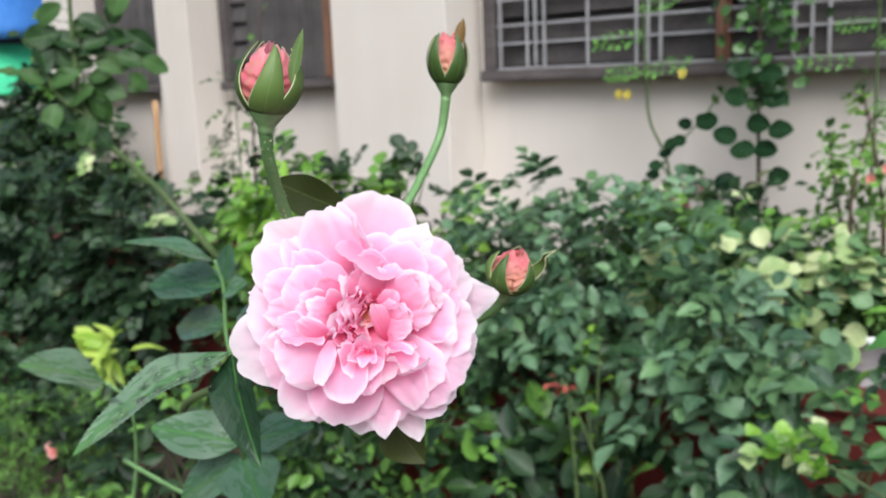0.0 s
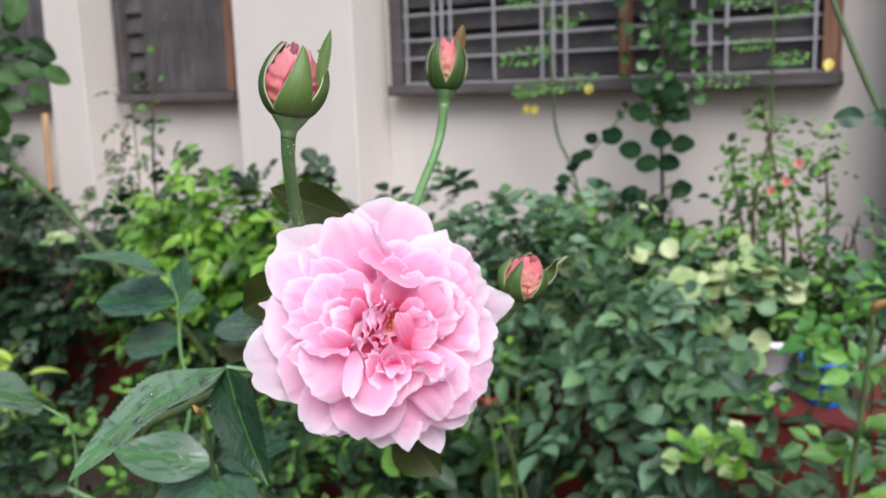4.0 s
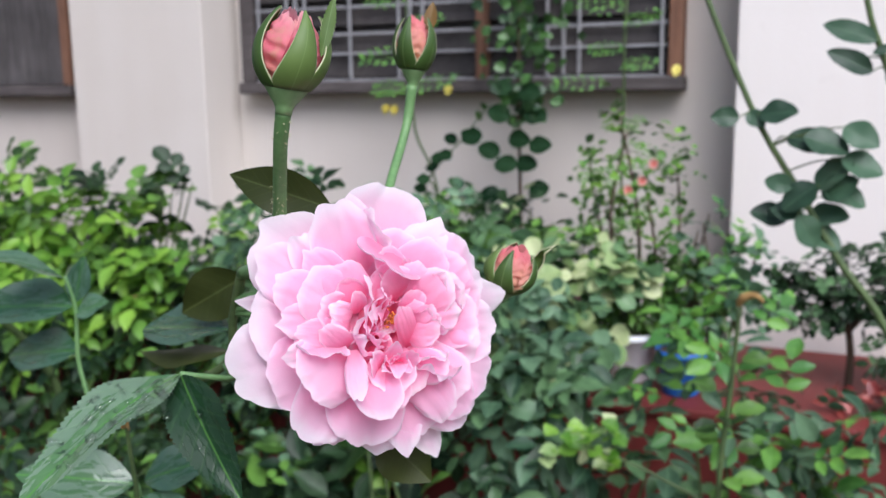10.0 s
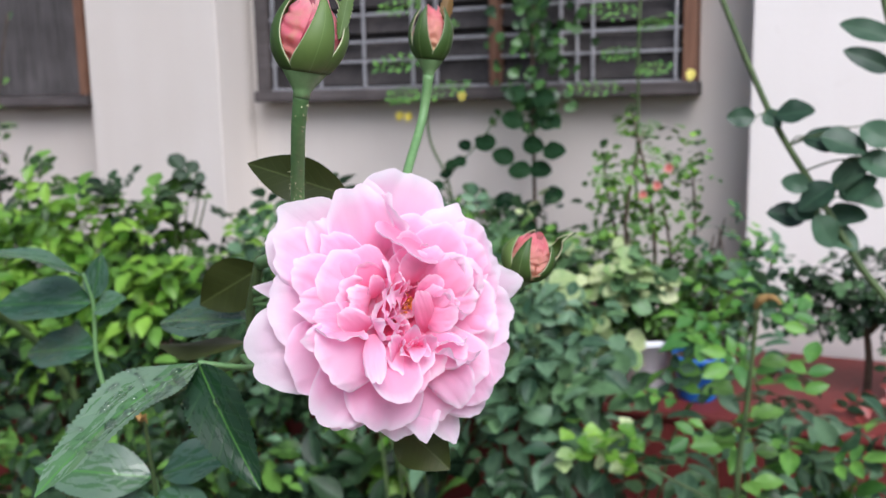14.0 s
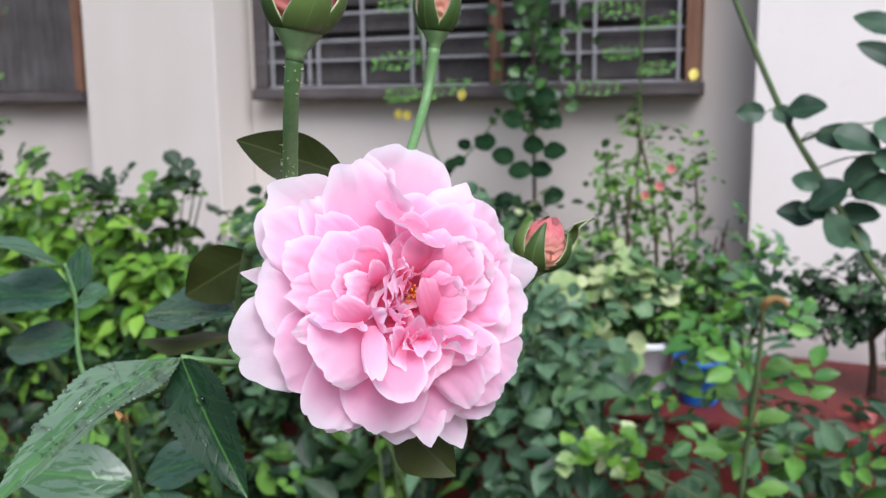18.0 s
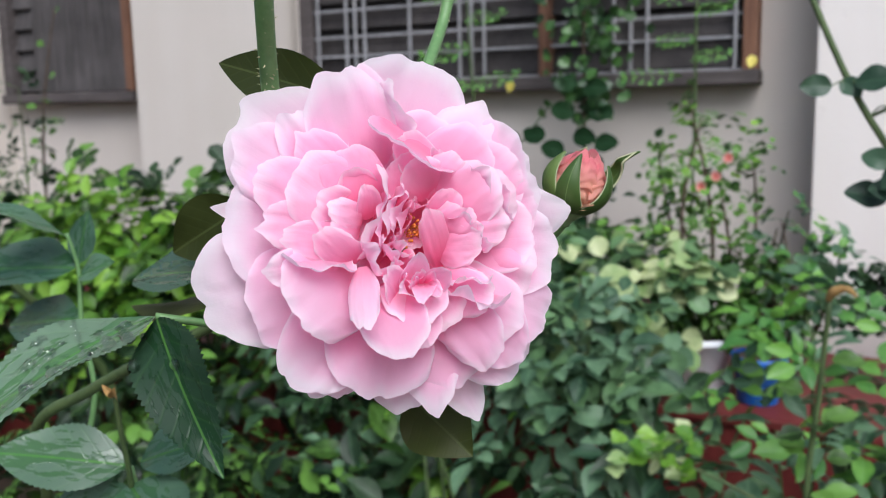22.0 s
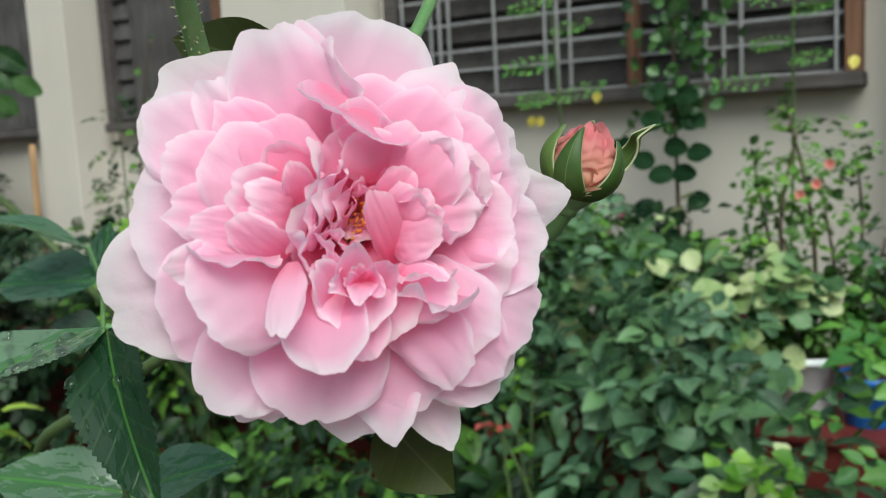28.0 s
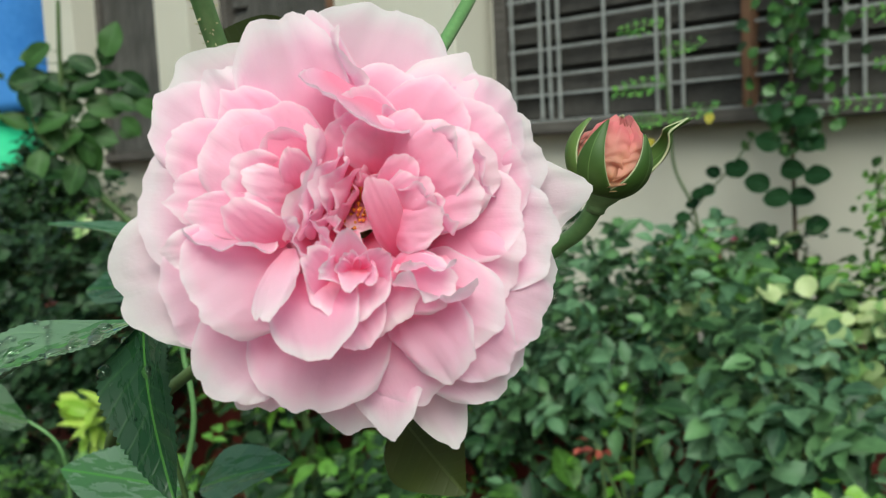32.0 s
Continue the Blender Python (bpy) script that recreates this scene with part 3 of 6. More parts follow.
def window_grille(name, x0, x1, mullions, uprights, rails, label, panel_mat, brown=True):
    """A timber frame that stands a little proud of the wall, with louvres and a steel grille."""
    y = 2.06
    top = thing(name, (x0, y, SILL_Z), label, "window", kind="structure")
    w, h = x1 - x0, HEAD_Z - SILL_Z
    f = 0.042
    part("window_sill", box((-0.006, -0.012, -0.012), (w + 0.006, 0.075, 0.022), 0.005), WOOD_GREY, top, "weathered grey timber bottom rail")
    part("window_head", box((0, 0, h - f), (w, 0.07, h), 0.004), WOOD_GREY, top)
    part("frame_post", box((0, 0, 0.022), (f, 0.07, h - f), 0.004), WOOD_GREY, top)
    part("frame_post", box((w - f * 0.75, -0.004, 0.022), (w, 0.07, h - f), 0.004), WOOD_BROWN if brown else WOOD_GREY, top, "brown timber post")
    for x in mullions:
        part("mullion", box((x - x0 - 0.013, -0.004, 0.022), (x - x0 + 0.013, 0.06, h - f), 0.003), WOOD_BROWN, top, "orange-brown timber mullion")
    # louvre blades behind the bars
    z, k = 0.03, 0
    while z < h - f:
        bm = box((f, 0.038, 0), (w - f, 0.044, 0.088), 0.001, 1)
        bmesh.ops.rotate(bm, cent=(0, 0.04, 0.04), matrix=Matrix.Rotation(radians(-16), 3, "X"), verts=bm.verts)
        bmesh.ops.translate(bm, vec=(0, 0, z), verts=bm.verts)
        part("louvre", bm, panel_mat, top)
        z += 0.072
        k += 1
    for x in uprights:
        part("bar", box((x - x0 - 0.004, 0.006, 0.022), (x - x0 + 0.004, 0.014, h - f), 0.001, 1), STEEL, top)
    for zz in rails:
        part("rail", box((f * 0.5, 0.015, zz - SILL_Z - 0.004), (w - f * 0.5, 0.022, zz - SILL_Z + 0.004), 0.001, 1), STEEL, top)
    return top


window_grille("window_1", -1.538, -0.256, [-0.778], [-1.478, -1.381, -1.351, -1.320, -1.174, -1.021, -0.986, -0.949, -0.597, -0.554, -0.513, -0.306],
              [1.096, 1.170, 1.224, 1.298, 1.37, 1.44, 1.51, 1.58], "wide window with weathered timber frame, dark louvres and steel grille", GLASS_DARK)
window_grille("window_2", -2.848, -2.214, [], [], [], "narrow window closed by weathered dark boards, brown post", WOOD_PANEL)
window_grille("window_3", -3.765, -3.16, [], [], [], "narrow far window with weathered dark boards", WOOD_PANEL)


# weathered boards over the narrow windows
def boards(name, x0, x1, label):
    top = thing(name, (x0, 2.078, SILL_Z + 0.024), label, "boards")
    n = 5
    w = (x1 - x0) / n
    for k in range(n):
        part("board", box((k * w + 0.001, 0, 0), ((k + 1) * w - 0.001, 0.012, 1.08), 0.002, 1), WOOD_PANEL, top)
    return top


boards("window_boards", -2.70, -2.252, "dark weathered upright boards set in the window")
boards("window_boards", -3.72, -3.21, "dark weathered upright boards set in the window")

# tarpaulins beyond the end of the wall
def tarp(name, label, mat, y0, y1, z0, z1, x, lean, seed):
    rng = random.Random(seed)
    nu, nv = 40, 14
    verts, faces = [], []
    for j in range(nv + 1):
        for i in range(nu + 1):
            u, v = i / nu, j / nv
            zz = z0 + (z1 - z0) * v
            sag = 0.03 * math.sin(u * 23 + seed) * (1 - v) + 0.02 * math.sin(u * 9 + v * 4)
            verts.append((lean * v + sag, (y1 - y0) * u, zz - z0 - (0.02 * math.sin(u * 12) * (1 - v))))
    w = nu + 1
    for j in range(nv):
        for i in range(nu):
            a = j * w + i
            faces.append((a, a + 1, a + w + 1, a + w))
    me = mesh_of(name, verts, faces, mat)
    ob = new(name, me)
    ob.location = (x, y0, z0)
    mod = ob.modifiers.new("thickness", "SOLIDIFY")
    mod.thickness = 0.006
    return tagged(ob, label, "tarpaulin")


def far_shed():
    """The tarpaulins hang on a pole frame."""
    top = thing("shed_frame", (-5.5, 1.0, 0), "dark pole frame that carries tarpaulins beyond the wall", "shed")
    for y in (0.0, 0.9, 1.85):
        part("post", box((-0.03, y - 0.03, 0), (0.03, y + 0.03, 2.3), 0.004), BARK, top)
    part("beam", box((-0.03, -0.1, 1.375), (0.03, 1.95, 1.42), 0.004), BLACK_POT, top, "dark blue-black beam")
    part("beam", box((-0.03, -0.1, 2.28), (0.03, 1.95, 2.34), 0.004), BARK, top)
    part("beam", box((-0.03, -0.1, 1.04), (0.03, 1.95, 1.08), 0.004), BLACK_POT, top, "dark blue-black beam")


far_shed()
tarp("blue_tarpaulin", "bright blue tarpaulin sheet hung on the shed frame", BLUE_TARP, 0.7, 2.86, 1.40, 2.3, -5.45, 0.05, 1)
tarp("green_tarpaulin", "bright green tarpaulin sheet hung below a blue one", GREEN_TARP, 0.7, 2.84, 1.07, 1.385, -5.44, -0.1, 2)


# ---- the rose in front ----
ROSE = thing("rose_bush", (-0.50, 0.18, 0.0), "rose bush with one full pale pink bloom and three buds", "rose bush")
RO = Vector((-0.50, 0.18, 0.0))
FACE = Vector((0.70, -0.68, 0.18)).normalized()
ACROSS = Vector((0.68, 0.70, 0.0)).normalized()
UPWARD = FACE.cross(ACROSS).normalized()
BLOOM_M = Matrix.Translation(Vector((0.001, 0.002, 1.002)) - RO) @ Matrix((ACROSS, UPWARD, FACE)).transposed().to_4x4()
MM = 0.001


def bloom_base():
    """The seat of the petals with the green hip behind it."""
    verts, faces = [], []
    prof = [(0.0, -30), (2.2, -30), (2.6, -26), (4.8, -22), (6.0, -17), (5.0, -12), (6.0, -8), (0.0, -7.5)]
    n = 20
    for r, z in prof:
        for k in range(n):
            a = 2 * math.pi * k / n
            verts.append((r * math.cos(a) * MM, r * math.sin(a) * MM, z * MM))
    for j in range(len(prof) - 1):
        for k in range(n):
            a, b = j * n + k, j * n + (k + 1) % n
            faces.append((a, b, b + n, a + n))
    return mesh_of("bloom", verts, faces, HIP)


BLOOM = part_mesh("bloom", bloom_base(), ROSE, "full many-petalled pale pink bloom with deeper pink heart")
BLOOM.matrix_basis = BLOOM_M
SEEDS = iter(range(1000))


def petal(root, tip, w, mat, bow=0.1, cup=0.0, k=0.46, p=2.4, roll=0.0, bend=0.0, ruff=0.5, rim=0.5, base=0.28, face=None, freq=1.0):
    """One petal from its root to its tip, in millimetres of the bloom: x, y across, z to the front. bow: how far its back
    arches to the front; cup: how far its sides rise; roll: degrees by which it turns about
    its length; face: the way that it faces where it stands on edge; k, p: how its end is rounded."""
    seed = next(SEEDS)
    rng = random.Random(seed)
    B, T = Vector(root), Vector(tip)
    L = (T - B).length
    a = (T - B) / L
    n = Vector(face or (0, 0, 1))
    n = (n - a * a.dot(n)).normalized()
    n = Matrix.Rotation(radians(roll), 3, a) @ n
    s = a.cross(n)
    nu, nv = 14, 26
    soft = min(1.0, w / 24.0)
    f1, f2, f3 = freq * rng.uniform(2.0, 3.2), rng.uniform(0, 6.3), rng.uniform(0, 6.3)
    lean, point = rng.uniform(-0.5, 0.5), rng.uniform(0.0, 0.05)
    fold, tilt, deep = rng.uniform(-0.45, 0.45), rng.uniform(-0.4, 0.4), rng.uniform(-1.0, 1.0)
    verts, faces, uvs = [], [], []
    for j in range(nv + 1):
        v = j / nv
        hw = w / 2 * (base + (1 - base) * math.sin(min(1.0, v / 0.70) * math.pi / 2))
        for i in range(-nu, nu + 1):
            u = i / nu
            ragged = 0.050 * noise.noise(Vector((u * 2.3 + seed * 3.7, 1.0, seed))) + 0.019 * noise.noise(Vector((u * 6.0 + seed, 5.0, seed))) + 0.010 * noise.noise(Vector((u * 17.0 + seed, 8.0, seed)))
            ragged += point * math.exp(-((u - lean) / 0.22) ** 2) - 0.018
            q = v * (1 - k * (1 - (1 - abs(u) ** p) ** (1 / p))) * (1 + ragged * v * v)
            off = bow * L * 4 * q * (1 - q)
            off += cup * hw * 2 * u * u * v
            edge = max(v**4, abs(u) ** 4 * v)
            off += ruff * edge * (0.8 * math.sin(u * f1 + f2 + 2.2 * v) + 0.25 * math.sin(u * f1 * 2.3 + f3 - 3.0 * v) + 0.5 * noise.noise(Vector((u * 5 + seed, v * 5, seed * 0.7))))
            off += soft * v * (1.1 * noise.noise(Vector((u * 1.3 + seed * 3.1, v * 1.6, 0.3))) + 1.05 * noise.noise(Vector((u * 2.8, v * 3.0 + seed * 1.3, 2.0))) + 0.28 * noise.noise(Vector((u * 7.5, v * 8.0, seed * 1.9))))
            off += soft * deep * 1.5 * v * math.exp(-(((u - fold - tilt * v) / 0.30) ** 2)) - soft * deep * 0.9 * v * math.exp(-(((u + fold) / 0.24) ** 2))
            crease = abs(noise.noise(Vector((u * 2.2 + 0.4 * v + seed * 2.3, v * 1.1, 7.0))))
            off += soft * 0.42 * v * max(0.0, 0.16 - crease) * 5.0
            roll_back = rim * (0.4 + 1.5 * abs(noise.noise(Vector((u * 1.4 + seed, 9.0, seed)))))
            off -= roll_back * (26 * max(0.0, v - 0.80) ** 2 + 7 * max(0.0, abs(u) - 0.72) ** 2 * 4 * v)
            lat = u * hw + bend * L * q * q + 0.5 * ruff * edge * noise.noise(Vector((u * 4.0, v * 4.0, seed + 0.5)))
            verts.append((B + a * (L * q) + s * lat + n * off) * MM)
            uvs.append((0.5 + 0.5 * u, v + (1 - v) * 0.97 * abs(u) ** 9 * min(1.0, 1.6 * v)))
    c = 2 * nu + 1
    for j in range(nv):
        for i in range(2 * nu):
            q = j * c + i
            faces.append((q, q + 1, q + c + 1, q + c))
    return part_mesh("petal", mesh_of("petal", verts, faces, mat, uvs), BLOOM)


def build_bloom():
    O, M, I, W = PETAL_OUT, PETAL_MID, PETAL_IN, PETAL_PALE
    # broad petals low in the bloom close it behind
    for ring, (r, z, w, mt) in enumerate(((30, -3, 32, O), (22, 1, 28, M), (13, 5, 20, I))):
        for q in range(11 - ring):
            t = 2 * math.pi * (q + 0.35 * ring) / (11 - ring)
            petal((3 * math.cos(t), 3 * math.sin(t), -12 + 6 * ring), (r * math.cos(t), r * math.sin(t), z + q % 3), w, mt, bow=0.12)
    # outermost petals, bent back
    petal((-9.1, 8.9, -12.0), (-35.8, 33.8, -4.0), 32.0, W, bow=0.10, rim=0.8)
    petal((-8.2, 2.9, -14.0), (-43.5, 12.0, -14.0), 16.8, W, bow=0.02, k=0.62, p=1.2)
    petal((-13.4, -3.1, -10.0), (-47.7, -13.6, -2.0), 31.0, W, bow=0.10, rim=1.2, bend=0.08)
    petal((16.5, 2.7, -14.0), (50.4, 5.4, -10.0), 26.1, W, bow=0.04, cup=-0.06, k=0.62, p=1.3)
    petal((14.3, -7.2, -12.0), (40.5, -12.7, -9.0), 23.2, W, bow=0.08, rim=1.0)
    petal((7.1, -18.9, -10.0), (17.6, -46.7, -3.0), 17.9, W, bow=0.04, cup=-0.1, k=0.62, p=1.3)
    petal((-4.6, -13.2, -8.0), (-1.0, -40.9, -0.0), 19.5, O, bow=0.10)
    petal((-14.0, -13.8, -8.0), (-21.7, -35.0, 2.0), 19.3, O, bow=0.10)
    petal((-1.8, 13.8, -6.0), (7.6, 46.3, -5.0), 31.5, O, bow=0.05, cup=0.06, bend=0.06, rim=0.6)
    petal((4.6, 14.3, -12.0), (17.4, 34.9, -9.0), 23.2, W, bow=0.06, rim=0.6)
    # the broad outer ring
    petal((4.1, 10.1, -8.0), (24.5, 30.8, 1.0), 19.4, W, bow=0.16, rim=1.4)
    petal((7.3, 5.1, -8.0), (38.8, 15.2, -5.0), 24.1, W, bow=0.10, rim=0.8)
    petal((6.1, 7.4, -6.0), (32.7, 23.6, -0.0), 24.8, O, bow=0.14, rim=1.0)
    petal((11.5, -1.3, -6.0), (39.0, -5.7, 3.0), 24.4, O, bow=0.06, rim=0.5, cup=0.05)
    petal((10.9, -10.8, -6.0), (35.4, -22.0, 3.0), 22.4, O, bow=0.14, rim=1.0, ruff=0.8)
    petal((8.1, -16.5, -6.0), (28.8, -33.0, 1.0), 22.1, O, bow=0.16, rim=0.8, ruff=0.8)
    petal((-6.9, 9.7, 0.0), (-15.1, 41.0, 6.0), 22.0, O, bow=0.02, cup=0.05, rim=0.3)
    petal((-3.4, 10.7, -0.0), (-6.5, 42.8, 3.0), 15.4, O, bow=0.02, cup=0.10, k=0.62, p=1.6)
    petal((-10.4, 8.3, -6.0), (-26.6, 30.4, 5.0), 15.2, O, bow=0.08, rim=0.5)
    petal((-10.5, 5.9, -6.0), (-38.1, 25.3, 3.0), 21.8, O, bow=0.10, rim=0.9)
    petal((-10.7, 2.4, -6.0), (-41.8, 7.3, 3.0), 32.1, O, bow=0.12, rim=0.9)
    petal((-10.1, -7.0, -6.0), (-38.1, -14.2, 4.0), 26.8, O, bow=0.12, rim=0.7)
    petal((-10.3, -10.6, -4.0), (-29.1, -31.0, 7.0), 21.9, O, bow=0.12, rim=0.4)
    petal((-6.0, -13.2, -2.0), (-12.2, -35.2, 10.0), 27.0, O, bow=0.12, rim=0.6)
    petal((2.0, -16.0, -4.0), (4.5, -42.0, 5.0), 19.0, O, bow=0.06, rim=0.3, k=0.62, p=1.5)
    petal((3.2, -13.8, -2.0), (13.1, -34.4, 4.0), 24.3, O, bow=0.12, rim=0.7, cup=-0.05)
    # lower side with crumpled lips
    petal((8.0, -11.8, -2.0), (26.7, -30.0, 6.0), 18.9, O, bow=0.14, rim=1.0, ruff=1.2)
    petal((6.7, -10.6, -0.0), (25.5, -22.0, 9.0), 18.6, O, bow=0.12, rim=0.6, ruff=1.0)
    petal((6.3, -12.9, 2.0), (19.8, -29.1, 10.0), 14.8, O, bow=0.14, rim=0.8, ruff=1.2, bend=0.1)
    petal((9.7, -3.8, -2.0), (31.0, -11.2, 6.0), 21.5, M, bow=0.10, rim=0.4)
    # upper side
    petal((-0.8, 12.2, -4.0), (12.9, 27.9, 4.0), 21.7, M, bow=0.12, rim=0.9)
    petal((3.7, 9.6, -4.0), (20.8, 24.2, 7.0), 18.8, M, bow=0.16, rim=1.0)
    petal((7.0, 5.9, -4.0), (30.0, 17.5, 5.0), 21.6, M, bow=0.14, rim=0.8)
    petal((9.2, 3.4, -4.0), (34.0, 8.8, 4.0), 21.7, M, bow=0.12, rim=0.8)
    petal((8.8, 0.9, -2.0), (32.4, -0.6, 6.0), 20.1, M, bow=0.08, rim=0.5, cup=0.05)
    # overlapping scales of one quarter
    petal((6.5, 4.4, 0.0), (26.8, 9.9, 9.0), 19.0, M, bow=0.12, rim=0.8, ruff=1.3)
    petal((7.5, 4.1, 2.0), (20.9, 14.2, 12.0), 16.0, M, bow=0.16, rim=1.0, ruff=1.4)
    petal((7.3, 1.8, 2.0), (23.8, 2.9, 10.0), 13.0, M, bow=0.14, rim=0.8, ruff=0.8)
    petal((3.2, 7.8, 2.0), (14.1, 18.0, 11.0), 12.9, M, bow=0.16, rim=0.9, ruff=0.8)
    petal((6.8, 0.4, 6.0), (12.7, 5.9, 15.0), 10.0, M, bow=0.2, rim=0.9, ruff=1.1)
    petal((6.1, -1.8, 6.0), (15.0, -1.8, 14.0), 11.1, M, bow=0.2, rim=0.8, ruff=1.2)
    petal((5.9, 3.8, 6.0), (10.1, 10.4, 13.0), 7.4, I, bow=0.16, rim=0.6, ruff=0.6)
    petal((1.8, 7.5, 5.0), (3.1, 16.7, 10.0), 9.7, I, bow=0.1, rim=0.6, ruff=0.5)
    petal((17.7, 13.7, 2.0), (18.1, 13.4, 13.0), 12.2, M, face=(-0.79, -0.61, 0.01), base=0.7, freq=1.8, ruff=1.4)
    petal((23.9, 9.5, -0.0), (24.1, 8.3, 11.0), 13.3, M, face=(-0.95, -0.32, -0.02), base=0.7, freq=1.8, ruff=1.4)
    petal((11.4, 3.4, 6.0), (11.1, 4.3, 16.0), 7.5, M, face=(-0.42, -0.91, 0.07), base=0.7, freq=1.8, ruff=1.2)
    petal((16.2, 0.7, 4.0), (16.6, -0.8, 14.0), 8.4, M, face=(-0.94, -0.34, -0.01), base=0.7, freq=1.8, ruff=1.2)
    petal((6.5, 19.7, 2.0), (6.3, 20.1, 11.0), 6.2, M, face=(0.35, -0.94, 0.05), base=0.7, freq=1.8, ruff=1.0)
    # side layers beneath the nest
    petal((-11.7, 5.4, 0.0), (-35.0, 16.7, 8.0), 16.4, M, bow=0.14, rim=0.8)
    petal((-11.9, 1.8, 2.0), (-34.6, 6.1, 11.0), 12.9, M, bow=0.14, rim=0.7, ruff=0.7)
    petal((-12.6, -0.6, 4.0), (-30.7, 2.4, 15.0), 9.5, M, bow=0.16, rim=0.5, ruff=0.7)
    petal((-10.3, 9.9, -0.0), (-23.5, 25.7, 7.0), 13.2, M, bow=0.10, rim=0.4)
    # the nest: broad cups set one in another
    petal((-11.7, 5.1, 8.0), (-26.3, 17.2, 12.0), 19.3, O, bow=0.12, cup=-0.04, rim=0.7)
    petal((-9.9, 6.7, 8.0), (-16.5, 21.3, 12.0), 16.0, M, bow=0.12, cup=-0.04, rim=0.7)
    petal((-11.2, 3.8, 4.0), (-23.2, 9.7, 15.0), 12.6, M, bow=0.05, cup=0.20, rim=0.6)
    petal((-9.4, 6.9, 6.0), (-15.2, 16.4, 14.0), 10.0, I, bow=-0.06, cup=0.30, rim=0.4)
    petal((-11.1, 4.6, 7.0), (-20.4, 8.2, 16.0), 7.3, O, bow=0.18, cup=0.10, rim=1.0)
    petal((-11.8, 2.5, 7.0), (-19.7, 4.2, 16.0), 7.3, M, bow=0.14, rim=0.8)
    petal((-9.5, 5.5, 8.0), (-12.2, 12.4, 16.0), 6.3, M, bow=0.05, cup=0.3, rim=0.5)
    # the shelf and the fold above it
    petal((-13.4, -5.3, 6.0), (-29.8, -14.6, 18.0), 23.2, O, bow=0.10, rim=0.5, cup=-0.06, base=0.35)
    petal((-23.4, -0.5, 9.0), (-22.3, -4.5, 21.0), 16.9, O, face=(-0.22, -0.93, -0.29), base=0.7, freq=1.8, ruff=1.0, cup=0.05)
    petal((-13.3, -4.2, 10.0), (-23.4, 2.8, 17.0), 8.3, M, bow=0.10, roll=-30, rim=0.4, ruff=0.6)
    petal((-14.3, -2.8, 6.0), (-35.1, -5.1, 15.0), 9.5, M, bow=0.10, rim=0.4)
    # tongues below the heart
    petal((-12.8, -5.4, 12.0), (-17.0, -18.1, 28.0), 7.0, W, bow=0.05, roll=28, cup=-0.22, rim=0.6)
    petal((-9.3, -9.7, 8.0), (-7.8, -25.9, 24.0), 16.4, M, bow=0.06, cup=0.16, rim=0.5, ruff=0.5, base=0.4)
    petal((-4.9, -11.1, 4.0), (-1.1, -23.9, 17.0), 14.5, M, bow=0.10, rim=0.5)
    petal((0.5, -11.4, 6.0), (5.9, -20.9, 14.0), 16.9, M, bow=0.12, rim=0.7)
    petal((-2.3, -9.1, 9.0), (-2.1, -19.5, 18.0), 15.5, O, bow=0.10, cup=0.20, rim=0.6, base=0.5)
    # small star-shaped rosette
    petal((-5.4, -13.3, 12.0), (-9.6, -6.9, 20.0), 8.2, M, bow=0.05, cup=0.25, ruff=0.7, roll=25)
    petal((-1.9, -11.9, 12.0), (-2.3, -3.8, 22.0), 7.3, O, bow=-0.12, cup=0.35, ruff=0.6, k=0.62, p=1.8)
    petal((0.6, -12.1, 12.0), (4.4, -7.8, 20.0), 6.3, M, bow=-0.10, cup=0.30, ruff=0.6)
    petal((-1.0, -9.4, 14.0), (-2.2, -14.1, 22.0), 7.1, O, bow=0.05, cup=0.30, ruff=0.6, k=0.62, p=1.5)
    petal((0.0, -10.5, 14.0), (2.2, -13.0, 21.0), 5.6, M, bow=0.05, cup=0.35, k=0.62, p=1.6)
    petal((-4.2, -10.2, 14.0), (-6.8, -10.7, 22.0), 5.5, O, bow=0.05, cup=0.30, ruff=0.5)
    petal((-1.2, -11.5, 15.0), (-2.1, -7.3, 21.0), 3.4, I, bow=-0.1, cup=0.4)
    petal((-0.1, -10.5, 15.0), (0.7, -8.1, 21.0), 3.4, I, bow=-0.1, cup=0.4)
    petal((-2.0, -10.9, 16.0), (-4.0, -8.9, 22.0), 3.0, I, bow=0.0, cup=0.3)
    # ruffled wings at one side of the rosette
    petal((12.3, -8.0, 8.0), (10.4, -10.4, 19.0), 11.3, W, face=(0.03, -0.98, -0.21), base=0.7, freq=1.8, ruff=1.5)
    petal((14.3, -12.5, 6.0), (11.8, -14.7, 22.0), 15.7, W, face=(-0.18, -0.97, -0.16), base=0.7, freq=1.8, ruff=2.0)
    petal((5.3, -11.8, 8.0), (16.7, -14.8, 15.0), 11.6, M, bow=0.12, ruff=0.8)
    petal((5.3, -10.7, 8.0), (15.0, -12.0, 13.0), 9.6, M, bow=0.08, ruff=0.8)
    # folded petals above the heart
    petal((-0.4, 30.4, -1.0), (1.3, 28.9, 9.0), 18.1, W, face=(-0.89, -0.44, 0.08), base=0.7, freq=1.8, ruff=1.2)
    petal((2.9, 24.0, 7.0), (-1.5, 18.9, 19.0), 23.0, O, face=(-0.51, -0.71, -0.49), base=0.7, freq=1.8, ruff=0.9, cup=-0.05)
    petal((7.0, 13.5, 8.0), (-1.2, 24.3, 9.0), 12.0, M, bow=-0.10, cup=0.2, roll=20)
    petal((1.8, 11.6, 8.0), (-3.3, 18.5, 11.0), 12.9, M, bow=-0.05, cup=0.1)
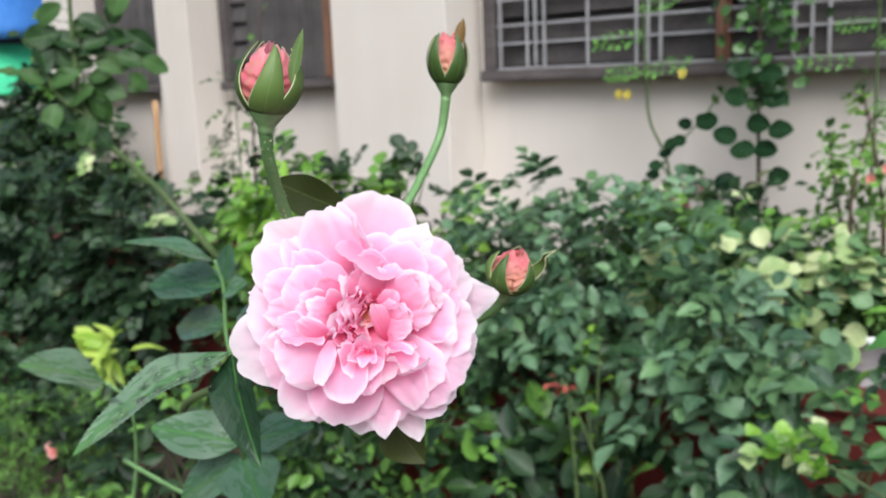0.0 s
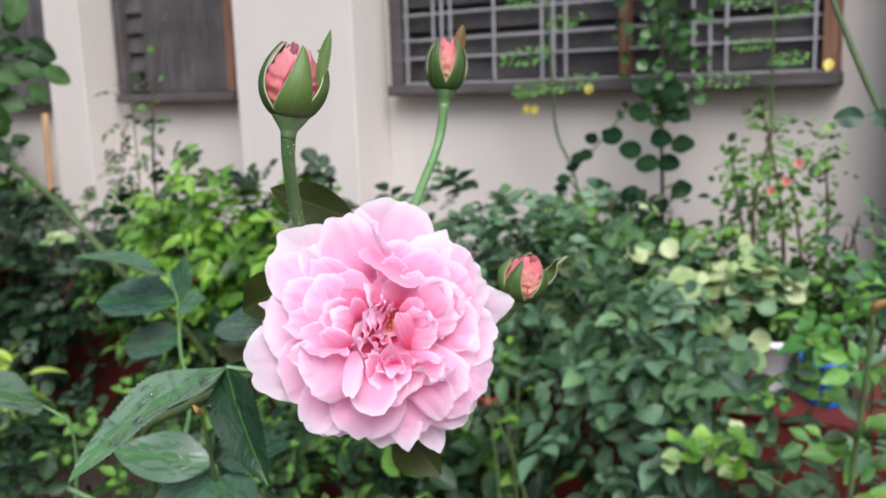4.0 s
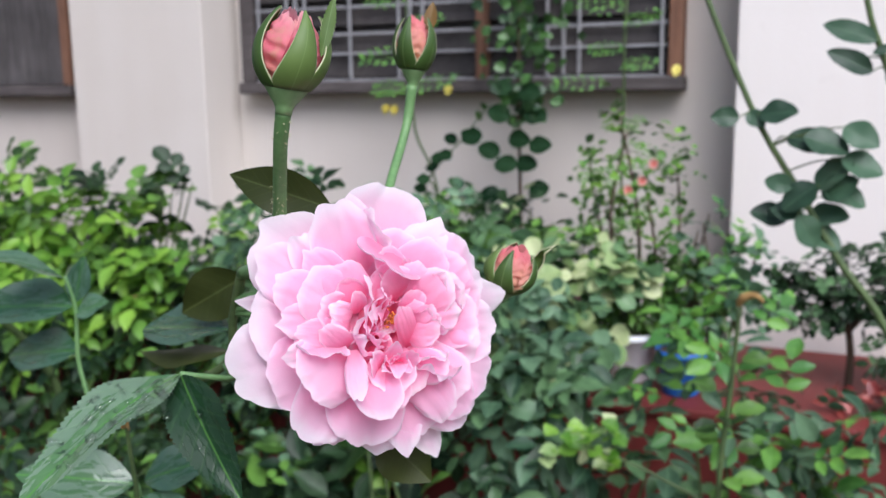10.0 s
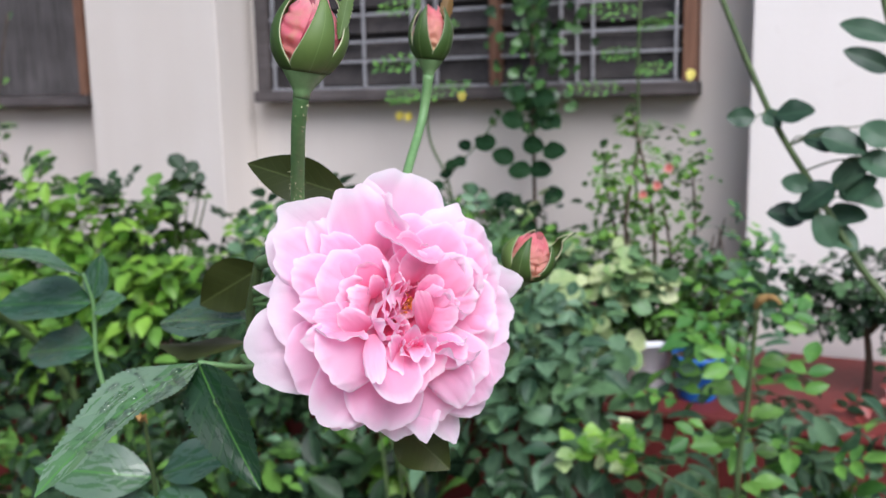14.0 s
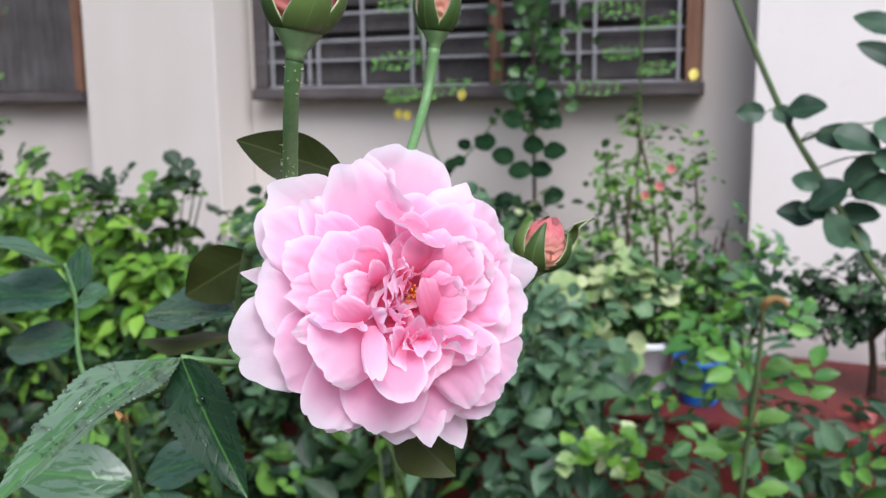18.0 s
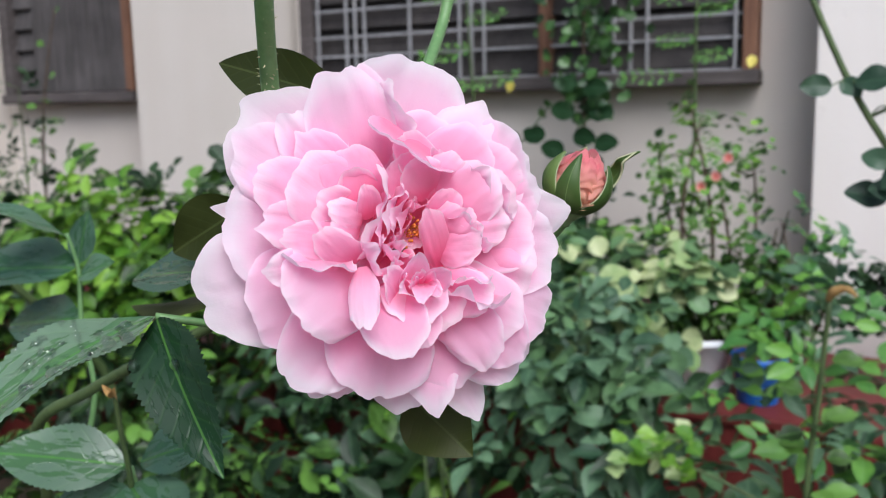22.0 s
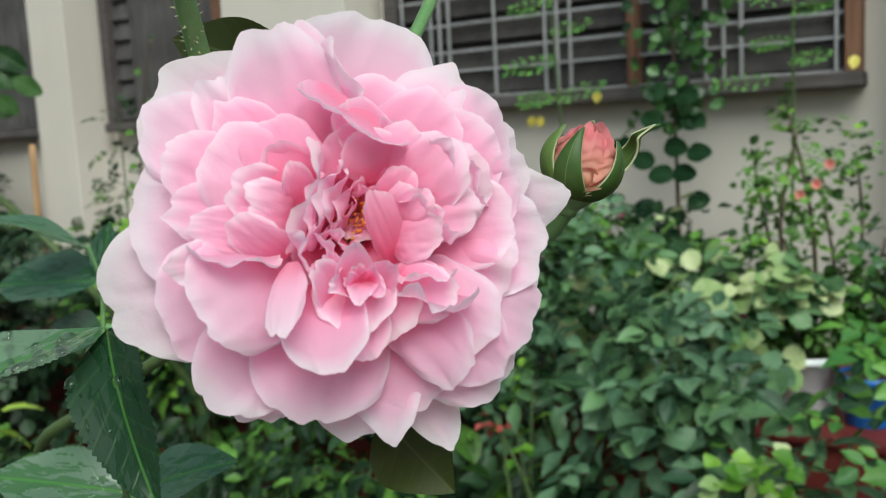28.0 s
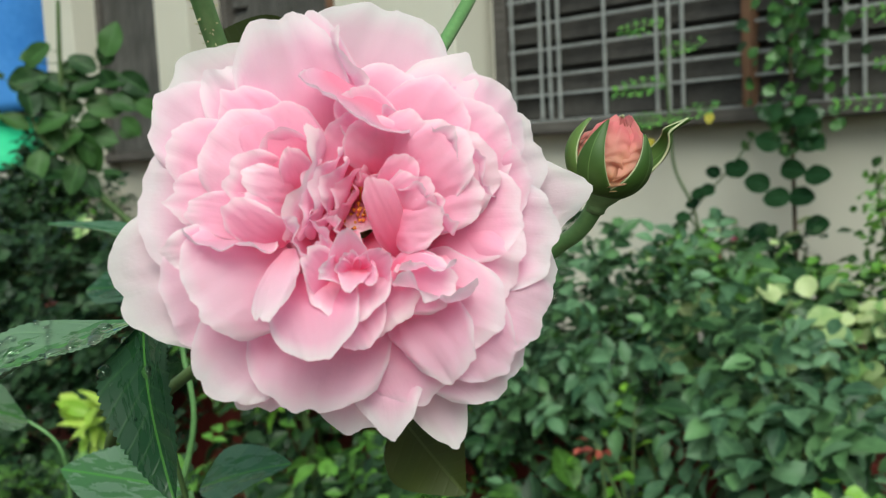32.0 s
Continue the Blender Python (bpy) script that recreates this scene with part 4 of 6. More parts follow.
    petal((5.1, 9.3, 7.0), (2.1, 18.6, 11.0), 11.8, M, bow=0.12, cup=0.0, ruff=0.7)
    # upright pleats beside the heart, seen on edge
    petal((-7.7, 6.6, 6.0), (-10.5, 4.9, 18.0), 22.2, W, face=(0.93, -0.34, 0.16), base=0.7, freq=1.8, ruff=1.5, cup=-0.1)
    petal((-8.4, 4.1, 6.0), (-9.7, 3.1, 17.0), 15.7, M, face=(0.97, -0.24, 0.09), base=0.7, freq=1.8, ruff=1.5)
    petal((-5.7, 5.4, 6.0), (-7.5, 4.4, 17.0), 18.1, O, face=(0.93, -0.35, 0.11), base=0.7, freq=1.8, ruff=1.7)
    petal((-4.1, 4.7, 6.0), (-5.6, 3.7, 16.0), 15.8, M, face=(0.92, -0.38, 0.10), base=0.7, freq=1.8, ruff=1.6)
    petal((-2.6, 4.0, 5.0), (-3.9, 3.2, 14.0), 13.5, M, face=(0.89, -0.45, 0.09), base=0.7, freq=1.8, ruff=1.4)
    petal((-1.8, 2.5, 4.0), (-2.8, 1.8, 12.0), 9.1, I, face=(0.85, -0.52, 0.06), base=0.7, freq=1.8, ruff=1.2)
    petal((-9.5, -3.6, 6.0), (-11.4, -3.0, 20.0), 9.1, O, face=(-0.91, -0.40, -0.11), base=0.7, freq=1.8, ruff=1.2)
    petal((-5.3, -1.7, 5.0), (-7.3, -1.7, 18.0), 7.4, M, face=(-0.86, -0.50, -0.13), base=0.7, freq=1.8, ruff=1.3)
    petal((-2.4, -1.3, 4.0), (-4.1, -1.5, 16.0), 6.1, M, face=(-0.80, -0.59, -0.12), base=0.7, freq=1.8, ruff=1.2)
    petal((-6.7, -6.4, 5.0), (-7.0, -5.1, 18.0), 5.7, M, face=(0.48, -0.87, 0.10), base=0.7, freq=1.8, ruff=1.0)
    # the heart: one smooth tongue beside the stamens
    petal((-0.9, -7.1, 2.0), (-1.5, -6.4, 12.0), 3.9, I, face=(0.21, -0.97, 0.09), base=0.7, freq=1.8, ruff=0.8)
    petal((2.7, 8.1, 2.0), (2.1, 7.9, 11.0), 5.7, I, face=(0.37, -0.93, 0.01), base=0.7, freq=1.8, ruff=0.9)
    petal((-1.7, 4.9, -0.0), (-2.8, 4.4, 11.0), 4.4, I, face=(0.69, -0.72, 0.04), base=0.7, freq=1.8, ruff=1.0)
    petal((-0.6, 4.8, 0.0), (-0.9, -1.6, 6.0), 6.6, I, bow=0.1)
    petal((1.9, 4.6, -0.0), (1.1, -2.1, 6.0), 6.6, I, bow=0.1)
    petal((7.8, -7.5, 5.0), (2.8, 6.9, 15.0), 6.9, I, bow=0.10, cup=-0.14, rim=0.4)
    petal((7.2, -6.2, 4.0), (11.7, -4.6, 9.0), 6.5, I, bow=0.1, ruff=0.6)
    petal((3.1, 8.7, 4.0), (1.7, 9.8, 9.0), 7.6, I, bow=0.1, ruff=0.6)
    petal((-2.3, -4.5, 4.0), (0.6, -5.0, 10.0), 5.4, I, bow=0.1, ruff=0.6)


build_bloom()


def stamens():
    rng = random.Random(5)
    verts, faces = [], []
    for k in range(46):
        a, r = rng.random() * 6.28, 3.2 * math.sqrt(rng.random())
        x, y, h = r * math.cos(a) - 0.3, r * math.sin(a) + 1.8, 4.5 + rng.random() * 3
        lean = 0.25
        v, f, _ = tube_data([(x * 0.6 * MM, y * 0.6 * MM, -2 * MM), (x * (1 + lean) * MM, y * (1 + lean) * MM, h * MM)], [0.22 * MM, 0.18 * MM], 5)
        o = len(verts)
        verts += v
        faces += [tuple(i + o for i in q) for q in f]
        bm = bmesh.new()
        bmesh.ops.create_icosphere(bm, subdivisions=1, radius=0.42 * MM)
        o = len(verts)
        verts += [vv.co * 1.0 + Vector((x * (1 + lean) * MM, y * (1 + lean) * MM, h * MM)) for vv in bm.verts]
        faces += [tuple(vv.index + o for vv in q.verts) for q in bm.faces]
        bm.free()
    return part_mesh("stamens", mesh_of("stamens", verts, faces, STAMEN), BLOOM, "orange-yellow stamens", kind="stuff")


stamens()


def lathe(prof, n=20):
    verts, faces = [], []
    for r, z in prof:
        for k in range(n):
            a = 2 * math.pi * k / n
            verts.append((r * math.cos(a), r * math.sin(a), z))
    for j in range(len(prof) - 1):
        for k in range(n):
            a, b = j * n + k, j * n + (k + 1) % n
            faces.append((a, b, b + n, a + n))
    return verts, faces


def rose_bud(base, top, radius, seed, mat, open_sepals, label, spin=0.0):
    """A bud: the hip, a cone of rolled petals and five long sepals. base is the foot of the hip."""
    rng = random.Random(seed)
    b, t = Vector(base), Vector(top)
    L = (t - b).length
    R = radius
    prof = [(0.0, -L * 0.02), (R * 0.262, -L * 0.02), (R * 0.270, L * 0.035), (R * 0.34, L * 0.08), (R * 0.46, L * 0.13), (R * 0.57, L * 0.18), (R * 0.66, L * 0.22), (R * 0.72, L * 0.27), (R * 0.66, L * 0.31), (0.0, L * 0.32)]
    v, f = lathe(prof)
    bud = part_mesh("bud", mesh_of("bud", v, f, HIP), ROSE, label)
    rot = frame_from((t - b), FACE).to_4x4() @ Matrix.Rotation(-math.pi / 2, 4, "X") @ Matrix.Rotation(spin, 4, "Z")
    bud.matrix_basis = Matrix.Translation(b - RO) @ rot
    # rolled petals: overlapping shells round the cone, creased lengthwise
    for s in range(8):
        a0 = s * 2.4 + rng.random() * 0.5
        nu, nv = 20, 36
        verts, faces, uvs = [], [], []
        span = 2.0 - 0.08 * s
        shrink = 1.05 - 0.055 * s
        tall = 0.60 + 0.035 * (s % 4) + 0.03 * rng.random()
        for j in range(nv + 1):
            vv = j / nv
            for i in range(nu + 1):
                u = i / nu
                jag = 0.018 * noise.noise(Vector((u * 6 + s * 5, seed, 1.0))) + 0.02 * noise.noise(Vector((u * 15 + s, seed, 2.0)))
                z = L * (0.26 + tall * vv * (1 - 0.14 * abs(2 * u - 1) ** 3 + jag * 2))
                rad = R * shrink * (0.62 + 1.40 * vv - 1.72 * vv * vv) * 1.10
                crease = abs(noise.noise(Vector((u * 4.5 + s * 3.1, vv * 1.3 + seed, 3.0))))
                wrinkle = math.sin(vv * 31 + 9 * noise.noise(Vector((u * 3, vv * 2, s + seed))))
                rad *= 1 + 0.10 * vv * (crease - 0.25) + 0.05 * noise.noise(Vector((u * 9, vv * 4 + s, seed))) + (0.02 + 0.13 * abs(noise.noise(Vector((u * 4, vv * 3, s))))) * wrinkle
                rad += R * 0.13 * max(0, u - 0.75) * 4 * vv * vv + R * 0.10 * max(0, vv - 0.85) * 6 * (s < 3)
                a = a0 + (u - 0.5) * span + 0.45 * vv
                verts.append((rad * math.cos(a), rad * math.sin(a), z))
                uvs.append((u, vv))
        n = nu + 1
        for j in range(nv):
            for i in range(nu):
                q = j * n + i
                faces.append((q, q + 1, q + n + 1, q + n))
        part_mesh("bud_petal", mesh_of("bud_petal", verts, faces, mat, uvs), bud)
    # sepals: broad below, hugging the cone, drawn out into a long tip
    for s in range(5):
        a0 = s * 2 * math.pi / 5 + 0.3 + rng.uniform(-0.22, 0.22)
        broad = rng.uniform(1.25, 1.6)
        flare = open_sepals[s]
        nu, nv = 6, 26
        verts, faces, uvs = [], [], []
        ext = 0.80 + 0.14 * rng.random() + 0.30 * min(flare, 1.0)
        twist = rng.uniform(-0.35, 0.35)
        for j in range(nv + 1):
            vv = j / nv
            hw = R * broad * (0.44 * (1 - vv) ** 0.8 * math.sin(math.pi * min(0.5, 0.28 + vv * 1.1)) + 0.05 * (1 - vv) + 0.012)
            z = L * (0.23 + ext * 0.82 * vv)
            hug = min(1.0, ext * 1.05 * vv)
            rad0 = R * 1.07 * (0.62 + 1.40 * hug - 1.72 * hug * hug) * 1.10 + R * 0.03 - R * 0.11 * (1 - vv) ** 8
            rad0 = max(rad0, R * 0.26) + R * flare * max(0, vv - 0.12) ** 1.2 * 1.7
            z -= L * flare * 0.22 * max(0, vv - 0.3)
            for i in range(-nu, nu + 1):
                u = i / nu
                a = a0 + twist * vv + u * hw / max(rad0, R * 0.55)
                rad = rad0 + 0.07 * R * (1 - u * u) - 0.10 * R * flare * u * u
                verts.append((rad * math.cos(a), rad * math.sin(a), z))
                uvs.append((0.5 + 0.5 * u, vv))
        n = 2 * nu + 1
        for j in range(nv):
            for i in range(2 * nu):
                q = j * n + i
                faces.append((q, q + 1, q + n + 1, q + n))
        me = mesh_of("sepal", verts, faces, SEPAL, uvs)
        sp = part_mesh("sepal", me, bud)
        md = sp.modifiers.new("thickness", "SOLIDIFY")
        md.thickness = 0.0005
    return bud


rose_bud((-0.0146, -0.0251, 1.0712), (-0.0100, -0.0231, 1.1010), 0.0096, 3, BUD_PINK, (0.03, 0.12, 0.0, 0.04, 0.10), "fat coral-pink bud in green sepals", 0.55)
rose_bud((-0.0238, 0.0805, 1.0782), (-0.0213, 0.0815, 1.1062), 0.0078, 8, BUD_PEACH, (0.22, 0.04, 0.25, 0.05, 0.05), "coral-pink bud with upright sepals on a curved stem", 1.2)
rose_bud((0.0212, 0.0575, 1.0005), (0.0300, 0.0560, 1.0215), 0.0086, 12, BUD_PEACH, (0.05, 1.0, 0.05, 0.12, 0.05), "peach-coloured bud bent aside with one long sepal", 5.3)

leaflet("sepal", ROSE, (-0.0027, -0.0228, 1.0867), (0.0, -0.0184, 1.1045), (0.55, -0.80, 0.1), 0.0040, SEPAL, 0.05, 0.3, "narrow dark sepal standing off the bud", 31, serrate=0.13, nv=30)
leaflet("sepal", ROSE, (-0.0169, 0.0819, 1.0989), (-0.0161, 0.0847, 1.1107), (0.3, -0.9, 0.2), 0.0052, WITHERING, 0.1, 0.3, "brownish leafy sepal tip", 32, serrate=0.1, nv=16)
stem_part("stem", [(-0.0146, -0.0251, 1.0715), (-0.0185, -0.0215, 1.062), (-0.0255, -0.0125, 1.048), (-0.034, -0.001, 1.034), (-0.045, 0.012, 1.020), (-0.0747, 0.0328, 1.008)],
          [0.0025, 0.0022, 0.0022, 0.0023, 0.0024, 0.0025], STEM, ROSE, 14, "prickly green flower stem")
stem_part("stem", [(-0.0238, 0.0805, 1.0785), (-0.0255, 0.0775, 1.062), (-0.0235, 0.0615, 1.0455), (-0.0215, 0.049, 1.035), (-0.030, 0.040, 1.015), (-0.080, 0.036, 0.996)],
          [0.0022, 0.0018, 0.0018, 0.0018, 0.0020, 0.0022], STEM, ROSE, 12, "curved green bud stem")
stem_part("stem", [(0.0212, 0.0575, 1.001), (0.012, 0.059, 0.993), (-0.006, 0.055, 0.988), (-0.084, 0.038, 0.991)], [0.0022, 0.0020, 0.0018, 0.0018], STEM, ROSE, 12)
stem_part("stem", [(-0.020, 0.023, 0.998), (-0.034, 0.032, 1.000), (-0.055, 0.036, 1.000), (-0.0835, 0.038, 0.992)], [0.0022, 0.0020, 0.0019, 0.0019], STEM, ROSE, 12)
stem_part("stem", [(-0.0747, 0.0328, 1.010), (-0.084, 0.038, 0.990), (-0.0940, 0.0445, 0.9665), (-0.1253, 0.0470, 0.950), (-0.1745, 0.0557, 0.9262), (-0.2173, 0.0617, 0.9007), (-0.245, 0.085, 0.84), (-0.36, 0.15, 0.5), (-0.50, 0.18, 0.0)],
          [0.0019, 0.0018, 0.0018, 0.0020, 0.0022, 0.0024, 0.0028, 0.004, 0.006], CANE, ROSE, 12, "main green cane")


def prickles(points, radius, count, length, seed):
    """Fine prickles along a stem."""
    rng = random.Random(seed)
    _, _, fine = tube_data(points, [radius] * len(points), 6)
    verts, faces = [], []
    for k in range(count):
        i = rng.randrange(0, len(fine) - 1)
        p = fine[i].lerp(fine[i + 1], rng.random())
        d = (fine[i + 1] - fine[i]).normalized()
        q = d.cross(Vector((rng.uniform(-1, 1), rng.uniform(-1, 1), rng.uniform(-1, 1)))).normalized()
        s = length * rng.uniform(0.5, 1.2)
        o = len(verts)
        side = d.cross(q) * s * 0.16
        foot = p + q * radius * 0.9
        verts += [foot + side, foot - side, foot + d * s * 0.3, foot - d * s * 0.3, foot + q * s - d * s * 0.25]
        faces += [(o, o + 2, o + 4), (o + 2, o + 1, o + 4), (o + 1, o + 3, o + 4), (o + 3, o, o + 4)]
    me = mesh_of("prickles", [v - RO for v in verts], faces, PRICKLE, smooth=False)
    return part_mesh("prickles", me, ROSE, "pale fine prickles", kind="stuff")


prickles([(-0.0146, -0.0251, 1.070), (-0.0185, -0.0215, 1.062), (-0.0255, -0.0125, 1.048), (-0.030, -0.007, 1.040)], 0.0022, 60, 0.0011, 4)
prickles([(-0.0233, 0.081, 1.083), (-0.0255, 0.0775, 1.062), (-0.0235, 0.0615, 1.0455), (-0.0215, 0.049, 1.035)], 0.0018, 14, 0.0008, 5)

JOIN = (-0.082, 0.002, 0.976)
L1 = leaflet("leaf", ROSE, JOIN, (-0.088, -0.067, 0.953), (0.05, -0.30, 0.95), 0.026, LEAF_WET_SHEEN, 0.25, 0.25, "long wet green leaflet with raindrops", 11, serrate=0.045, wave=0.15, nv=70)
# The hanging leaflet wears the darkened copy; its shade is in the colour.
L2 = leaflet("leaf", ROSE, (-0.0815, 0.002, 0.9755), (-0.0435, -0.0165, 0.9415), (0.58, -0.80, 0.0), 0.0205, LEAF_SHADED, 0.22, 0.45, "green hanging leaflet, folded, with its shade put into the colour", 12, serrate=0.045, wave=0.14, nv=60)
stem_part("leaf_stalk", [(-0.082, 0.002, 0.976), (-0.072, 0.014, 0.972), (-0.078, 0.028, 0.968), (-0.094, 0.044, 0.966)], [0.0011, 0.0012, 0.0013, 0.0015], STEM, ROSE, 8)
leaflet("leaf", ROSE, (-0.094, 0.0475, 0.980), (-0.1515, 0.0605, 0.9715), (0.35, -0.55, 0.75), 0.026, LEAF_DARK, 0.1, 0.3, "dark wet rose leaflet", 13)
leaflet("leaf", ROSE, (-0.094, 0.0467, 0.971), (-0.1522, 0.0585, 0.9615), (-0.3, 0.3, -0.9), 0.018, LEAF_OLIVE, 0.05, 0.2, "rose leaflet showing its olive underside", 14, serrate=0.008)
leaflet("leaf", ROSE, (-0.086, 0.0500, 1.003), (-0.115, 0.0445, 0.986), (0.5, -0.7, 0.2), 0.0225, LEAF_OLIVE, 0.1, 0.3, "olive rose leaflet", 15, serrate=0.008)
leaflet("leaf", ROSE, (-0.030, 0.026, 1.036), (-0.0685, 0.021, 1.0472), (0.5, -0.8, 0.1), 0.017, LEAF_OLIVE, 0.25, 0.25, "olive-brown leaflet behind the bud stem", 16, serrate=0.008)
leaflet("leaf", ROSE, (-0.167, 0.0645, 0.893), (-0.218, 0.041, 0.8985), (0.35, -0.6, 0.7), 0.029, LEAF_WET_SHEEN, 0.08, 0.15, "wet green rose leaflet", 17)
leaflet("leaf", ROSE, (-0.166, 0.064, 0.885), (-0.125, 0.045, 0.872), (0.4, -0.5, 0.8), 0.034, LEAF_DARK, 0.15, 0.25, "dark rose leaflet", 18)
leaflet("leaf", ROSE, (-0.168, 0.066, 0.882), (-0.205, 0.048, 0.856), (0.35, -0.6, 0.7), 0.030, LEAF_DARK, 0.15, 0.25, "dark rose leaflet", 19)
leaflet("leaf", ROSE, (-0.165, 0.069, 0.893), (-0.128, 0.084, 0.905), (0.3, -0.5, 0.8), 0.024, LEAF_DARK, 0.15, 0.25, "dark rose leaflet", 20)
stem_part("leaf_stalk", [(-0.167, 0.066, 0.892), (-0.172, 0.072, 0.86), (-0.24, 0.085, 0.83), (-0.34, 0.09, 0.83)], [0.0011, 0.0012, 0.0014, 0.0018], STEM, ROSE, 8)
stem_part("dried_stalk", [(-0.1565, 0.0512, 0.9275), (-0.1595, 0.0555, 0.912), (-0.164, 0.0625, 0.888), (-0.176, 0.074, 0.85)], [0.0009, 0.0010, 0.0012, 0.0014], CANE, ROSE, 8, "bare green stalk with a withered end")
leaflet("withered_tip", ROSE, (-0.1565, 0.0512, 0.927), (-0.152, 0.0475, 0.9325), (0.5, -0.7, 0.3), 0.004, DEAD, 0.4, 0.6, "withered brown flower end", 21, nv=10)
leaflet("withered_tip", ROSE, (-0.1565, 0.0512, 0.927), (-0.160, 0.049, 0.932), (0.5, -0.7, 0.3), 0.003, DEAD, 0.4, 0.6, "withered brown flower end", 22, nv=10)
leaflet("leaf", ROSE, (-0.010, 0.022, 0.956), (0.010, 0.020, 0.9425), (0.5, -0.8, 0.2), 0.020, LEAF_OLIVE, 0.15, 0.3, "olive leaflet under the bloom", 23, serrate=0.008)
# the second spray, farther back
leaflet("leaf", ROSE, (-0.268, 0.132, 0.956), (-0.323, 0.113, 0.954), (0.35, -0.5, 0.8), 0.036, LEAF_DARK, 0.08, 0.3, "dark glossy rose leaflet", 24)
leaflet("leaf", ROSE, (-0.270, 0.130, 0.972), (-0.296, 0.083, 0.991), (0.3, 0.1, 0.95), 0.026, LEAF_DARK, 0.25, 0.2, "long dark rose leaflet", 25)
leaflet("leaf", ROSE, (-0.266, 0.131, 0.93), (-0.318, 0.128, 0.922), (0.35, -0.6, 0.7), 0.030, LEAF_DARK, 0.08, 0.25, "dark rose leaflet", 26)
leaflet("leaf", ROSE, (-0.267, 0.133, 0.952), (-0.243, 0.135, 0.960), (0.35, -0.6, 0.7), 0.016, LEAF_DARK, 0.08, 0.25, "small dark rose leaflet", 27)
leaflet("leaf", ROSE, (-0.267, 0.133, 0.958), (-0.262, 0.138, 0.985), (0.5, -0.7, 0.2), 0.014, LEAF_DARK, 0.08, 0.25, "small dark rose leaflet", 28)
leaflet("leaf", ROSE, (-0.372, 0.098, 0.880), (-0.374, 0.040, 0.907), (0.4, -0.2, 0.85), 0.044, LEAF_WET_SHEEN, 0.15, 0.2, "wet rose leaflet", 29)
stem_part("leaf_stalk", [(-0.270, 0.130, 0.974), (-0.267, 0.133, 0.955), (-0.266, 0.131, 0.925), (-0.262, 0.130, 0.88), (-0.30, 0.12, 0.80), (-0.42, 0.13, 0.69)], [0.0009, 0.0011, 0.0013, 0.0015, 0.002, 0.003], STEM, ROSE, 8)
stem_part("leaf_stalk", [(-0.372, 0.098, 0.880), (-0.36, 0.110, 0.86), (-0.38, 0.12, 0.80), (-0.40, 0.115, 0.73)], [0.0009, 0.0011, 0.0014, 0.002], STEM, ROSE, 8)


def raindrops(leaf, length, width, count, seed):
    """Beads of water that lie on a leaflet."""
    rng = random.Random(seed)
    me = leaf.data
    top_faces = [p for p in me.polygons if 0.10 < p.center.y / length < 0.80]
    weights = [p.area for p in top_faces]
    verts, faces = [], []
    for k in range(count):
        p = rng.choices(top_faces, weights)[0]
        c, n = p.center, p.normal if p.normal.z > 0 else -p.normal
        r = rng.choice((0.0003, 0.0004, 0.0005, 0.0006, 0.0008, 0.0010, 0.0017))
        bm = bmesh.new()
        bmesh.ops.create_icosphere(bm, subdivisions=2, radius=r)
        rot = n.to_track_quat("Z", "Y").to_matrix()
        o = len(verts)
        sx = rng.uniform(1.0, 1.5)
        verts += [c + rot @ Vector((v.co.x * sx, v.co.y, (v.co.z + r * 0.35) * 0.75)) for v in bm.verts]
        faces += [tuple(v.index + o for v in f.verts) for f in bm.faces]
        bm.free()
    return part_mesh("rain_water", mesh_of("rain_water", verts, faces, WATER), leaf, "clear beads of rain", kind="stuff")


raindrops(L1, 0.07, 0.03, 90, 3)
raindrops(L2, 0.05, 0.03, 9, 4)


# ---- the bed behind ----
# The G_DARK leaves in this bush imitate the shaded gaps in its foliage.
shrub("yellow_green_bush", "leafy bush with bright yellow-green young leaves", "bush", (-1.65, 1.40, 0.0),
      [(-1.75, 1.40, 0.62, 0.26, 0.18, 0.15), (-1.44, 1.44, 0.57, 0.18, 0.18, 0.16), (-1.95, 1.45, 0.56, 0.25, 0.2, 0.2), (-1.5, 1.38, 0.38, 0.4, 0.2, 0.25), (-1.18, 1.52, 0.54, 0.12, 0.12, 0.13)],
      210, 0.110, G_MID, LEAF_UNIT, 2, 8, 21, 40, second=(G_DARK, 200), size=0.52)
shrub("dark_bush", "dense dark green small-leaved bush", "bush", (-2.5, 1.30, 0.0),
      [(-2.7, 1.3, 0.55, 0.45, 0.3, 0.30), (-2.25, 1.25, 0.55, 0.3, 0.25, 0.26), (-3.2, 1.2, 0.6, 0.5, 0.4, 0.34), (-2.6, 1.1, 0.25, 0.6, 0.3, 0.25)],
      1700, 0.072, G_DARK, LEAF_ROUND, 2, 8, 22, 40, second=(G_PALE, 26))
shrub("chartreuse_plant", "low plant with upright chartreuse leaves", "plant", (-1.62, 0.80, 0.0),
      [(-1.62, 0.80, 0.51, 0.06, 0.04, 0.05)], 26, 0.045, G_LIME, LEAF_LONG, 0, 3, 23, 34, size=0.9)
shrub("low_feathery_plant", "low feathery bright green plant", "plant", (-2.0, 0.75, 0.0),
      [(-2.05, 0.75, 0.22, 0.25, 0.2, 0.16)], 420, 0.05, G_MID, LEAF_LONG, 3, 5, 24, 20, size=0.34)
